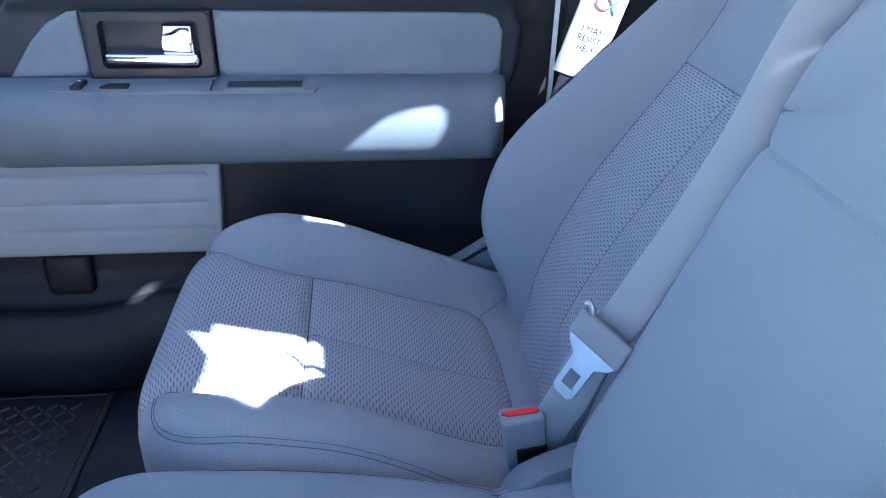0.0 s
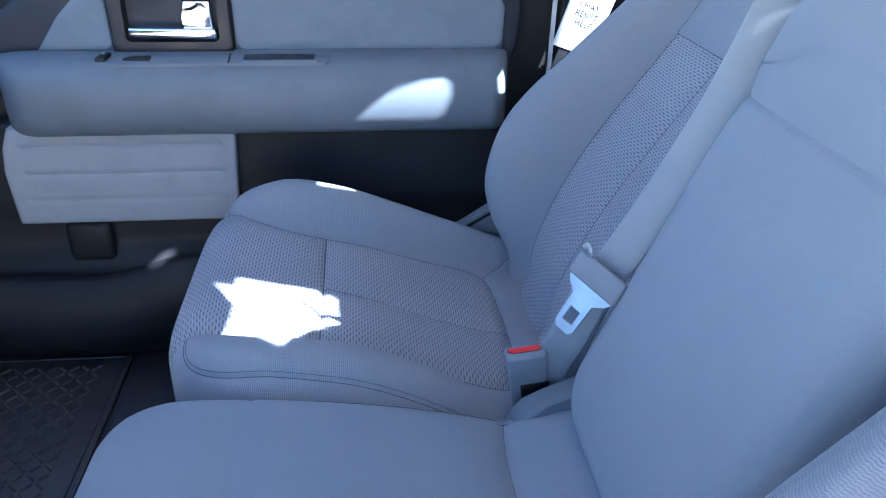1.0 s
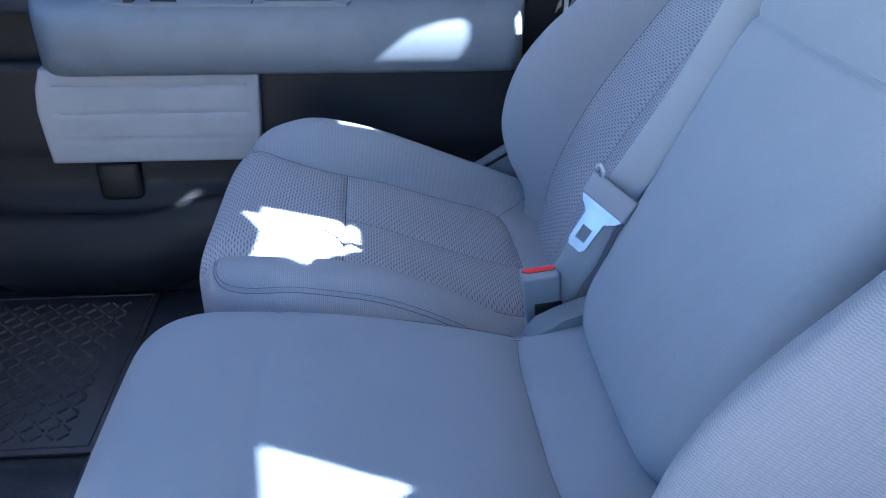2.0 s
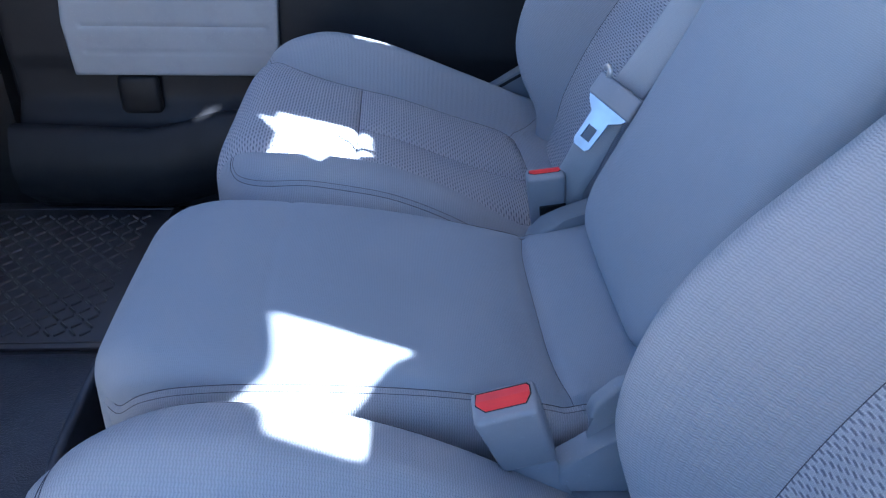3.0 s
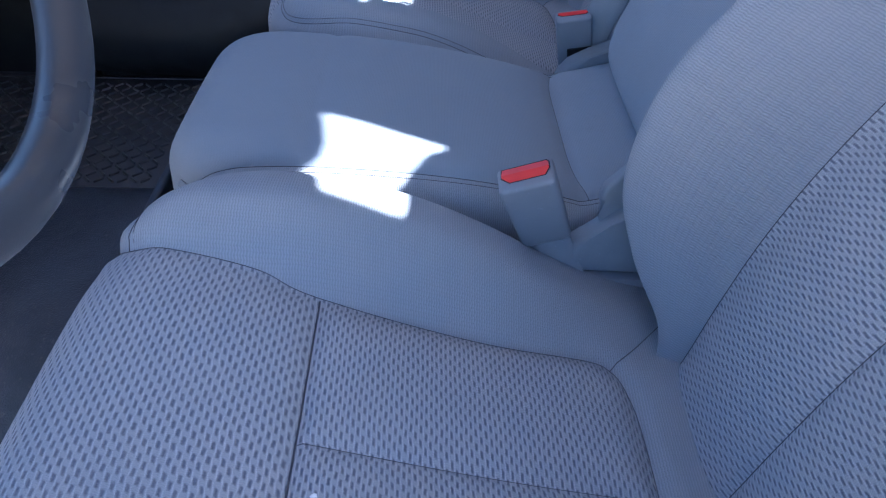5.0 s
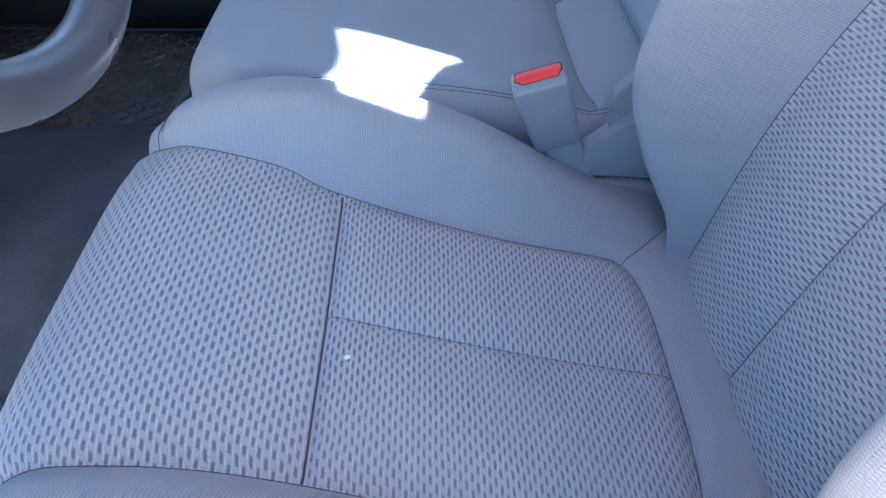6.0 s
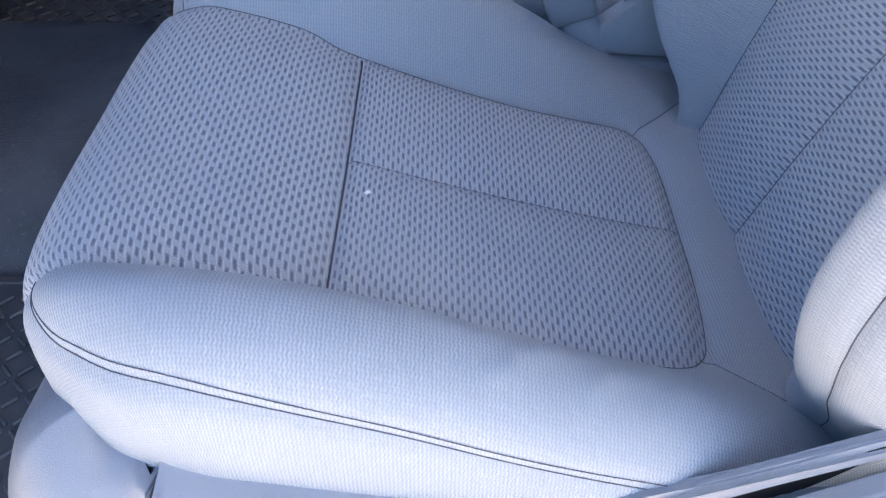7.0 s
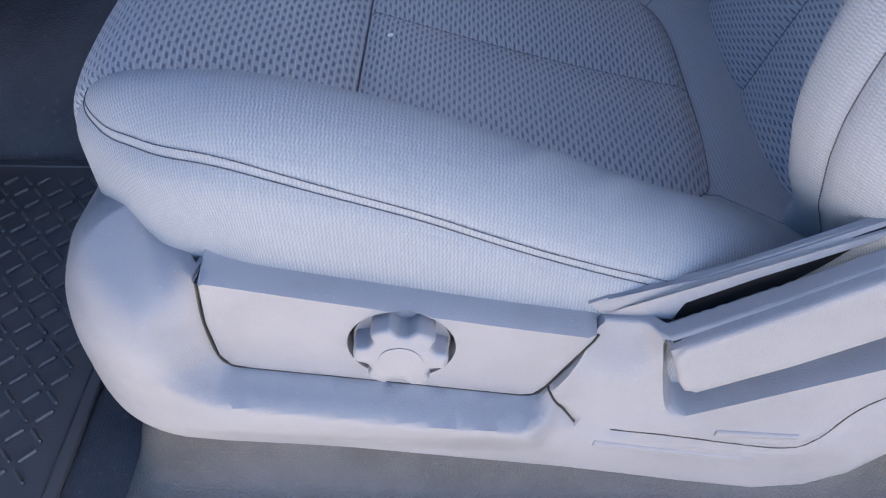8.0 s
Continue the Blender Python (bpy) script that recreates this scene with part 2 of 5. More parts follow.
def seg_dist(p, line):
    """The distance of each point from a polyline."""
    best = np.full(len(p), 1e9)
    for a, b in zip(line[:-1], line[1:]):
        d = b - a
        t = np.clip(((p - a) @ d) / max(1e-12, d @ d), 0, 1)
        best = np.minimum(best, np.hypot(*(p - a - t[:, None] * d).T))
    return best


def inside(p, poly):
    res = np.zeros(len(p), bool)
    x, y = p[:, 0], p[:, 1]
    q = np.array(poly)
    for (x0, y0), (x1, y1) in zip(q, np.roll(q, -1, axis=0)):
        if y0 == y1:
            continue
        res ^= ((y0 > y) != (y1 > y)) & (x < (x1 - x0) * (y - y0) / (y1 - y0) + x0)
    return res


def mesh_plane(outline, lines, grid):
    """Triangles inside the outline, with edges along the lines."""
    from mathutils.geometry import delaunay_2d_cdt
    outline = np.array(outline, float)
    lo, hi = outline.min(0), outline.max(0)
    xs = np.arange(lo[0], hi[0] + grid, grid)
    ys = np.arange(lo[1], hi[1] + grid, grid * 0.866)
    gx, gy = np.meshgrid(xs, ys)
    gx = gx + (np.arange(len(ys)) % 2)[:, None] * grid * 0.5
    p = np.stack([gx.ravel(), gy.ravel()], 1)
    ring = np.vstack([outline, outline[:1]])
    keep = inside(p, outline) & (seg_dist(p, ring) > 0.4 * grid)
    for ln in lines:
        keep &= seg_dist(p, ln) > 0.4 * grid
    p = p[keep]
    verts, edges = [], []
    for ln, closed in [(outline, True)] + [(ln, False) for ln in lines]:
        s = len(verts)
        verts += [Vector(q) for q in ln]
        edges += [(s + i, s + i + 1) for i in range(len(ln) - 1)]
        if closed:
            edges.append((s + len(ln) - 1, s))
    verts += [Vector(q) for q in p]
    v, e, f, *_ = delaunay_2d_cdt(verts, edges, [], 1, 1e-6)
    return np.array([tuple(q) for q in v]), np.array([t for t in f if len(t) == 3])


class Pad:
    """A stuffed, sewn cushion: a flat cloth pattern (a, b) drawn over a rounded block. a0..b1: the block's flat core; r: the radii of its
    edges towards -a, +a and both b; skirt: how far the cloth runs on past the edges; height(a, b): the crown; seams: (line, depth, width)."""

    def __init__(self, core, corner, radii, skirt, height, place, flip=False, grid=0.006, puff=0.004, tuck=0.0):
        self.tuck, self.ridges = tuck, []
        self.core, self.corner, self.radii, self.skirt = core, corner, radii, skirt
        self.height, self.place, self.flip, self.grid, self.puff = height, place, flip, grid, puff
        self.seams = []

    def sdf(self, p):
        a0, a1, b0, b1 = self.core
        c = np.array([(a0 + a1) / 2, (b0 + b1) / 2])
        half = np.array([(a1 - a0) / 2, (b1 - b0) / 2]) - self.corner
        q = p - c
        s, w = np.sign(q), np.abs(q) - half
        out = np.maximum(w, 0)
        ln = np.hypot(out[:, 0], out[:, 1])
        d = ln + np.minimum(np.maximum(w[:, 0], w[:, 1]), 0) - self.corner
        n = s * out / np.maximum(ln, 1e-9)[:, None]
        r = np.where(n[:, 0] < 0, self.radii[0], self.radii[1]) * n[:, 0] ** 2 + self.radii[2] * n[:, 1] ** 2
        return d, n, np.maximum(r, 0.01)

    def cloth(self, plan):
        """Points of the plan seen from above, as points of the cloth."""
        p = np.array(plan, float)
        d, n, r = self.sdf(p)
        far = np.where(d > 0, r * np.arcsin(np.clip(d / r, 0, 1)) - d, 0)
        return p + n * far[:, None]

    def seam(self, line, depth=0.004, width=0.005, plan=True):
        ln = self.cloth(line) if plan else np.array(line, float)
        ln = spline(ln, self.grid * 0.75)
        self.seams.append((ln, depth, width))
        return ln

    def block(self, p):
        d, n, r = self.sdf(p)
        th = np.clip(d / r, 0, math.pi / 2)
        on = d > 0
        q = np.where(on[:, None], p + n * (r * np.sin(th) - d)[:, None], p)
        drop = np.where(on, r * (1 - np.cos(th)) + np.maximum(0, d - r * math.pi / 2), 0)
        under_edge = np.where(on, np.maximum(0, d - r * math.pi / 2), 0)
        q = q - n * (self.tuck * under_edge ** 2)[:, None]
        h = self.height(q[:, 0], q[:, 1]) - drop
        nrm = np.stack([n[:, 0] * np.sin(th), n[:, 1] * np.sin(th), np.cos(th)], 1)
        nrm[~on] = (0, 0, 1)
        return np.column_stack([q, h]), nrm

    def surface(self, p, lift=0.0):
        pos, nrm = self.block(p)
        sink = np.zeros(len(p))
        near = np.full(len(p), 1e9)
        for ln, depth, width in self.seams:
            dist = seg_dist(p, ln)
            sink = np.maximum(sink, depth * np.exp(-(dist / width) ** 2))
            near = np.minimum(near, dist)
        for a, c, high, width in self.ridges:
            sink = sink - high * np.exp(-(seg_dist(p, np.array([a, c])) / width) ** 2)
        full = self.puff * (1 - np.exp(-(near / 0.025) ** 2))
        pos = pos + nrm * (full - sink + lift)[:, None]
        return self.place(pos)

    def outline(self):
        a0, a1, b0, b1 = self.core
        s, c = self.skirt, self.corner
        pts = []
        for ca, cb, q in ((a1 - c, b1 - c, 0), (a0 + c, b1 - c, 1), (a0 + c, b0 + c, 2), (a1 - c, b0 + c, 3)):
            for i in range(13):
                t = (q + i / 12) * math.pi / 2
                pts.append((ca + (c + s) * math.cos(t), cb + (c + s) * math.sin(t)))
        out = []
        for p, q in zip(pts, pts[1:] + pts[:1]):
            k = max(1, int(math.dist(p, q) / self.grid))
            out += [(p[0] + (q[0] - p[0]) * i / k, p[1] + (q[1] - p[1]) * i / k) for i in range(k)]
        return out

    def build(self, parent, classify, panels):
        """panels: name of the region -> (part's name, material, label)."""
        v, f = mesh_plane(self.outline(), [s[0] for s in self.seams], self.grid)
        pos = self.surface(v)
        region = classify(v[f].mean(1))
        made = {}
        for key, (name, mat, label) in panels.items():
            tri = f[region == key]
            if not len(tri):
                continue
            used, inv = np.unique(tri, return_inverse=True)
            tri = inv.reshape(-1, 3)
            if self.flip:
                tri = tri[:, ::-1]
            made[key] = wpart(name, mesh_of(name, pos[used], tri, mat, True, v[used]), mat, parent, label)
        return made

    def thread(self, parent, line, radius=0.00042, sink=-0.0002, mat=None):
        """The dark line in which two panels meet."""
        ln = np.asarray(line)
        return wpart("seam_line", tube(self.surface(ln, -sink), radius, 5), mat or DARK_THREAD, parent, "dark seam")

    def stitches(self, parent, line, offset=0.0, pitch=0.0055, length=0.0036, thick=0.0007, mat=None, label="row of grey stitches"):
        ln = spline(line, pitch)
        t = np.gradient(ln, axis=0)
        t /= np.maximum(1e-9, np.linalg.norm(t, axis=1))[:, None]
        ln = ln + offset * np.stack([-t[:, 1], t[:, 0]], 1)
        e0, e1 = self.surface(ln - t * length / 2, thick * 0.4), self.surface(ln + t * length / 2, thick * 0.4)
        m0 = self.surface(ln, thick * 1.1)
        verts, faces = [], []
        for a, m, b in zip(e0, m0, e1):
            ax = b - a
            side = np.cross(ax, m - (a + b) / 2 + 1e-9)
            side = side / max(1e-9, np.linalg.norm(side)) * thick
            k = len(verts)
            verts += [a, m + side, b, m - side, (a + b) / 2 * 0.3 + m * 0.7 + (m - (a + b) / 2) * 0.5]
            faces += [(k, k + 1, k + 4), (k + 1, k + 2, k + 4), (k + 2, k + 3, k + 4), (k + 3, k, k + 4)]
        return wpart("stitching", mesh_of("stitching", verts, faces, mat or THREAD, True), None, parent, label, kind="stuff")


def smooth(x, lo, hi):
    t = np.clip((x - lo) / (hi - lo), 0, 1)
    return t * t * (3 - 2 * t)


def relief(name, outline, depth, place, material, parent, label="", lines=(), grid=0.006, thick=0.02, bevel=0.006, flip=False, step=True, rings=(), **tags):
    """A moulded panel: the outline in (a, b), its face raised by depth(a, b), edges rounded, drawn back by thick."""
    out = []
    for p, q in zip(outline, list(outline[1:]) + [outline[0]]):
        k = max(1, int(math.dist(p, q) / grid)) if step else 1
        out += [(p[0] + (q[0] - p[0]) * i / k, p[1] + (q[1] - p[1]) * i / k) for i in range(k)]
    lns = [spline(ln[0], grid * 0.75) for ln in lines]
    o = np.array(out)
    t = np.roll(o, -1, axis=0) - np.roll(o, 1, axis=0)
    t /= np.linalg.norm(t, axis=1)[:, None]
    area = 0.5 * np.sum(o[:, 0] * np.roll(o[:, 1], -1) - np.roll(o[:, 0], -1) * o[:, 1])
    inward = np.column_stack([-t[:, 1], t[:, 0]]) * np.sign(area)
    extra = list(rings)
    for k in (0.12, 0.4, 1.0):
        q = o + inward * bevel * k
        q = q[seg_dist(q, np.vstack([o, o[:1]])) > bevel * k * 0.9]
        extra.append(np.vstack([q, q[:1]]))
    extra = [q[inside(q, out)] for q in extra]
    v, f = mesh_plane(out, lns + extra, grid)
    ring = np.array(out + out[:1])
    d = np.clip(bevel - seg_dist(v, ring), 0, bevel)
    n = depth(v[:, 0], v[:, 1]) - (bevel - np.sqrt(np.maximum(0, bevel ** 2 - d ** 2)))
    for ln, (_, dp, wd) in zip(lns, lines):
        n = n - dp * np.exp(-(seg_dist(v, ln) / wd) ** 2)
    verts = list(place(v[:, 0], v[:, 1], n))
    faces = [tuple(t) for t in (f[:, ::-1] if flip else f)]
    # the rim, drawn back
    idx = [int(np.argmin(np.hypot(*(v - q).T))) for q in o]
    k0 = len(verts)
    verts += list(place(o[:, 0], o[:, 1], n[idx] - thick))
    k = len(out)
    for i in range(k):
        j = (i + 1) % k
        q = (idx[i], k0 + i, k0 + j, idx[j])
        faces.append(q[::-1] if flip else q)
    me = mesh_of(name, verts, faces, material, True)
    me.set_sharp_from_angle(angle=radians(50))
    return wpart(name, me, material, parent, label, **tags)


def strap(name, points, widths, width, material, parent, label="", thick=0.0012):
    """A flat strap through the points; widths: the way across it at each point."""
    p = spline(points, 0.01)
    w = spline(widths, 0.01)
    w = w[np.linspace(0, len(w) - 1, len(p)).astype(int)]
    w /= np.linalg.norm(w, axis=1)[:, None]
    t = np.gradient(p, axis=0)
    n = np.cross(t, w)
    n /= np.linalg.norm(n, axis=1)[:, None]
    run = np.concatenate([[0], np.cumsum(np.linalg.norm(np.diff(p, axis=0), axis=1))])
    verts, faces, uvs = [], [], []
    prof = [(-0.5, 0), (-0.48, 1), (-0.25, 1), (0, 1), (0.25, 1), (0.48, 1), (0.5, 0), (0.48, -1), (0, -1), (-0.48, -1)]
    for i in range(len(p)):
        for s, h in prof:
            verts.append(p[i] + w[i] * s * width + n[i] * h * thick / 2)
            uvs.append((s * width, run[i]))
    k = len(prof)
    for i in range(len(p) - 1):
        for j in range(k):
            faces.append((i * k + j, i * k + (j + 1) % k, (i + 1) * k + (j + 1) % k, (i + 1) * k + j))
    return wpart(name, mesh_of(name, verts, faces, material, True, uvs), material, parent, label)


# ---- structure: the cab round the seats ----
FLOOR_Z = 0.68


def to_door(y0):
    """Places (x, z, out) on a panel of the passenger door that faces the cabin."""
    return lambda a, b, n: np.column_stack([a, np.full(len(a), y0) - n, b]) if np.ndim(a) else (a, y0 - n, b)


def box(name, lo, hi, material, label, bevel=0.0, kind="structure", **tags):
    c = [(p + q) / 2 for p, q in zip(lo, hi)]
    bm = rbox([q - p for p, q in zip(lo, hi)], bevel, 2, Matrix.Translation(c))
    return wpart(name, bm, material, None, label, bool(bevel), kind=kind, **tags)


def build_ground():
    # Unseen ground; its warm colour is set to bounce sunlight onto the seats.
    bm = bmesh.new()
    bmesh.ops.create_grid(bm, x_segments=8, y_segments=8, size=400)
    wpart("ground", bm, BOUNCE_GROUND, None, "unseen warm pale ground that bounces sunlight onto the seats", False, kind="structure", category="ground")


def build_shell():
    box("floor", (-1.0, -0.42, FLOOR_Z - 0.05), (0.85, 1.12, FLOOR_Z), VINYL, "black pebbled vinyl cab floor", 0.0, category="floor")
    box("wall_front", (-1.06, -0.5, FLOOR_Z - 0.05), (-1.0, 1.16, 1.25), BLACK_TRIM, "black firewall below the dashboard", category="wall")
    # Unseen dashboard block, added to keep light out of the footwell.
    box("wall_dash", (-0.95, -0.42, 1.02), (-0.62, 1.06, 1.36), BLACK_TRIM, "unseen black dashboard block added to keep light off the footwell", 0.03, category="dashboard")
    # Unseen ceiling; its front edge is set to cut sky light on the seats.
    box("ceiling", (-0.50, -0.42, 2.06), (0.855, 1.06, 2.10), HEADLINER, "unseen grey headliner reaching forward to cut sky light", category="ceiling")
    box("wall_side", (0.438, 1.09, FLOOR_Z - 0.05), (0.85, 1.14, 2.07), DARK_TRIM, "dark pillar trim behind the passenger door", category="wall")
    box("wall_kick", (-1.0, 1.06, FLOOR_Z - 0.05), (-0.62, 1.12, 1.25), BLACK_TRIM, "black kick panel ahead of the door", category="wall")
    # Unseen pillar, added to stop sun coming in behind the driver seat.
    box("wall_pillar", (0.62, -0.47, FLOOR_Z - 0.05), (0.85, -0.43, 2.07), DARK_TRIM, "unseen dark pillar added to block sun behind the driver door", category="wall")
    box("trim_sill", (-0.9, -0.50, FLOOR_Z - 0.14), (0.62, -0.42, FLOOR_Z - 0.02), DARK_TRIM, "dark door sill beside the driver floor", 0.012, category="sill")
    # Both rails are unseen and added to keep sky light off the seats.
    box("trim_roof_rail", (-0.50, 1.02, 1.90), (0.85, 1.08, 2.058), HEADLINER, "unseen grey rail added to cut sky light at the passenger window", 0.02, category="trim")
    box("trim_roof_rail", (-0.50, -0.47, 1.96), (0.85, -0.425, 2.10), HEADLINER, "unseen grey rail added to cut sky light at the open door", 0.02, category="trim")
    # White strip stands in for the bright line of light at the door gap.
    strip = [(0.412, 1.0), (0.4185, 1.0), (0.4255, 1.40), (0.419, 1.40)]
    wpart("trim_gap_light", prism(strip, 0, 0.006, lambda a, b, n: (a, 1.088 - n, b)), WHITE_CLOTH, None, "narrow white strip standing in for light at the door gap", False, kind="structure", category="trim")
    # unseen rear wall; its holes are cut to shape the wanted sun patches
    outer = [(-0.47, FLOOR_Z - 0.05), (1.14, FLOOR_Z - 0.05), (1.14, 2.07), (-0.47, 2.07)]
    sun_holes = [[(-0.157, 1.925), (-0.159, 1.89), (-0.154, 1.83), (-0.146, 1.778), (-0.166, 1.797), (-0.178, 1.803), (-0.215, 1.806), (-0.25, 1.818), (-0.283, 1.822), (-0.293, 1.85), (-0.30, 1.884),
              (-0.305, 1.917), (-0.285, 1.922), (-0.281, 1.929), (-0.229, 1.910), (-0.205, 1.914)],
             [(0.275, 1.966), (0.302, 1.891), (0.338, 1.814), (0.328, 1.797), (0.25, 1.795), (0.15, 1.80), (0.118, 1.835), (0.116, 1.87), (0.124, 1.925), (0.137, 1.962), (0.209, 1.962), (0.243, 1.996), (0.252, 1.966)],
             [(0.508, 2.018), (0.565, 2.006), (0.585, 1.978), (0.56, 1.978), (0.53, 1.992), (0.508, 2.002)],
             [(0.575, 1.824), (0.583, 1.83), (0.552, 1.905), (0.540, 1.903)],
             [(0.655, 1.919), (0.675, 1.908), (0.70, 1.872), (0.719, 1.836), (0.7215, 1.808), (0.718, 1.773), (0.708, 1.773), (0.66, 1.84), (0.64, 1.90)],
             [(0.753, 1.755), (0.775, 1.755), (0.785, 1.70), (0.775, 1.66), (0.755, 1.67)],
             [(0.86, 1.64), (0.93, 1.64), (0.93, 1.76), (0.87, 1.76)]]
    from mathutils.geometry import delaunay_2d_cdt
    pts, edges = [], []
    for poly in [outer] + sun_holes:
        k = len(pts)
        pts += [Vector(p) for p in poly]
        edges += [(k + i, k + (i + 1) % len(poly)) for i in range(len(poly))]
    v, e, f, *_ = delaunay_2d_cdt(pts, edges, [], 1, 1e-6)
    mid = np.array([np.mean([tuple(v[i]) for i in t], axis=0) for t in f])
    solid = ~np.any([inside(mid, p) for p in sun_holes], axis=0)
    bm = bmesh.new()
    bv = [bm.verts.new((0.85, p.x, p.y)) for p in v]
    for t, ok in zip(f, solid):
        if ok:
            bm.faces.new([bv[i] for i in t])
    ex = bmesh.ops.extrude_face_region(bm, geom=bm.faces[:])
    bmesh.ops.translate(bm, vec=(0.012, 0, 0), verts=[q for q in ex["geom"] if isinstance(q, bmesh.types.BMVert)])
    wpart("wall_rear", bm, DARK_TRIM, None, "unseen dark rear wall with holes shaped to cast the sun patches", False, kind="structure", category="wall")


def build_tunnel():
    """The rounded hump along the middle of the floor."""
    prof = spline([(0.02, 0.672), (0.045, 0.684), (0.075, 0.712), (0.12, 0.752), (0.17, 0.781), (0.23, 0.793), (0.34, 0.796), (0.44, 0.790), (0.49, 0.770), (0.53, 0.725), (0.56, 0.676)], 0.012)
    xs = np.linspace(-1.0, 0.1, 40)
    verts = [(x, y, z) for x in xs for y, z in prof]
    k = len(prof)
    faces = [(i * k + j, (i + 1) * k + j, (i + 1) * k + j + 1, i * k + j + 1) for i in range(len(xs) - 1) for j in range(k - 1)]
    wpart("floor_tunnel", mesh_of("floor_tunnel", verts, faces, VINYL), None, None, "black vinyl hump along the cab floor", kind="structure", category="floor")


def build_riser():
    """The raised floor under the driver seat, its rounded vinyl face towards the sill."""
    prof = spline([(-0.408, 0.681), (-0.392, 0.684), (-0.378, 0.692), (-0.366, 0.712), (-0.356, 0.742), (-0.345, 0.766), (-0.325, 0.782), (-0.29, 0.788), (-0.20, 0.79), (-0.05, 0.79)], 0.008)
    xs = np.concatenate([np.linspace(-0.200, -0.150, 8), np.linspace(-0.13, 0.6, 20)])
    verts = []
    for x in xs:
        k = math.sin(min(1.0, (x + 0.2001) / 0.05) * math.pi / 2) ** 0.7
        verts += [(x, y + 0.012 * (1 - k), 0.681 + (z - 0.681) * k) for y, z in prof]
    m = len(prof)
    faces = [(i * m + j, (i + 1) * m + j, (i + 1) * m + j + 1, i * m + j + 1) for i in range(len(xs) - 1) for j in range(m - 1)]
    wpart("floor_riser", mesh_of("floor_riser", verts, faces, RISER), None, None, "lightened grey vinyl riser under the driver seat", kind="structure", category="floor")


def build_sun_block():
    """An unseen block added to keep the sun off the vehicle's open side."""
    blocker = thing("wall_sun_block", (5.0, -2.4, 0), "tall pale block, unseen, added to shade the open side", "wall")
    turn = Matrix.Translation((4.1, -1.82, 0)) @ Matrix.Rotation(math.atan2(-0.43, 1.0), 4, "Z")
    wpart("wall", rbox((2.0, 0.72, 5.7), 0.02, 1, turn @ Matrix.Translation((1.0, -0.27, 2.85))), BLOCK_PALE, blocker, "pale face of the block")
    wpart("block_top", rbox((2.0, 0.74, 0.16), 0.02, 1, turn @ Matrix.Translation((1.0, -0.27, 5.78))), SURROUND, blocker, "dark top of the block")


def build_mat(name, x0, x1, y0, y1, label, flip):
    """A rubber floor mat with raised tread bars in alternating directions."""
    z = FLOOR_Z + 0.008
    mat = thing(name, ((x0 + x1) / 2, (y0 + y1) / 2, FLOOR_Z), label, "floor mat")
    c = ((x0 + x1) / 2, (y0 + y1) / 2, FLOOR_Z + 0.005)
    wpart("sheet", rbox((x1 - x0, y1 - y0, 0.008), 0.003, 2, Matrix.Translation(c)), MAT, mat)
    e = 0.012
    rim = [(x0 + e, y0 + e), (x1 - e, y0 + e), (x1 - e, y1 - e), (x0 + e, y1 - e), (x0 + e, y0 + e)]
    pts = [(x, y, z) for x, y in rim]
    wpart("raised_border", tube(pts, 0.003, 6), MAT, mat)
    bar = rbox((0.0185, 0.0042, 0.0074), 0.0016, 1)
    me = bpy.data.meshes.new("tread_bar")
    bar.to_mesh(me)
    bar.free()
    me.materials.append(MAT_BAR)
    bars = []
    p = 0.0195
    for i in range(int((x1 - x0 - 0.05) / p)):
        for j in range(int((y1 - y0 - 0.05) / p)):
            bars.append((x0 + 0.034 + i * p, y0 + 0.034 + j * p, 45 if (i + j) % 2 else -45))
    bars.sort(key=lambda q: -q[0])
    for x, y, r in bars[:300]:
        ob = new("tread_bar", me)
        under(ob, mat)
        ob.matrix_basis = pose(x, y, z + 0.001, 0, 0, r)
    if len(bars) > 300:
        bm = bmesh.new()
        for x, y, r in bars[300:]:
            k = rbox((0.0185, 0.0042, 0.0074), 0, 1, pose(x, y, z + 0.001, 0, 0, r))
            tmp = bpy.data.meshes.new("tmp")
            k.to_mesh(tmp)
            k.free()
            bm.from_mesh(tmp)
            bpy.data.meshes.remove(tmp)
        wpart("tread_bars_far", bm, MAT, mat, "", False, kind="stuff")
    return mat


# ---- seats ----
INSERT = [(-0.136, -0.160), (-0.09, -0.146), (-0.045, -0.139), (0.004, -0.139), (0.079, -0.144), (0.149, -0.146), (0.204, -0.146),
          (0.230, -0.142), (0.245, -0.132), (0.253, -0.112), (0.260, -0.04), (0.260, 0.06), (0.254, 0.105), (0.244, 0.125),
          (0.222, 0.133), (0.13, 0.132), (0.004, 0.139), (-0.04, 0.150), (-0.10, 0.155), (-0.136, 0.154)]
EDGE = [(-0.136, -0.160), (-0.134, -0.184), (-0.119, -0.207), (-0.085, -0.227), (-0.03, -0.234), (0.05, -0.235), (0.12, -0.236), (0.2, -0.237),
        (0.3, -0.237), (0.36, -0.237)]
OUTER_EDGE = [(-0.136, -0.160), (-0.137, -0.182), (-0.122, -0.205), (-0.100, -0.2212), (-0.075, -0.2328), (-0.04, -0.2405), (0.0, -0.2425), (0.05, -0.2432), (0.12, -0.2434), (0.2, -0.242),
              (0.3, -0.238), (0.36, -0.237)]
BASE = np.polyfit([-0.2, -0.14, -0.07, 0, 0.1, 0.245, 0.33, 0.4], [1.046, 1.040, 1.022, 1.0, 0.972, 0.938, 0.922, 0.914], 4)


def profile(points):
    """A smooth height along a line, from a few pairs."""
    q = spline(points, 0.004)
    return lambda a: np.interp(a, q[:, 0], q[:, 1])


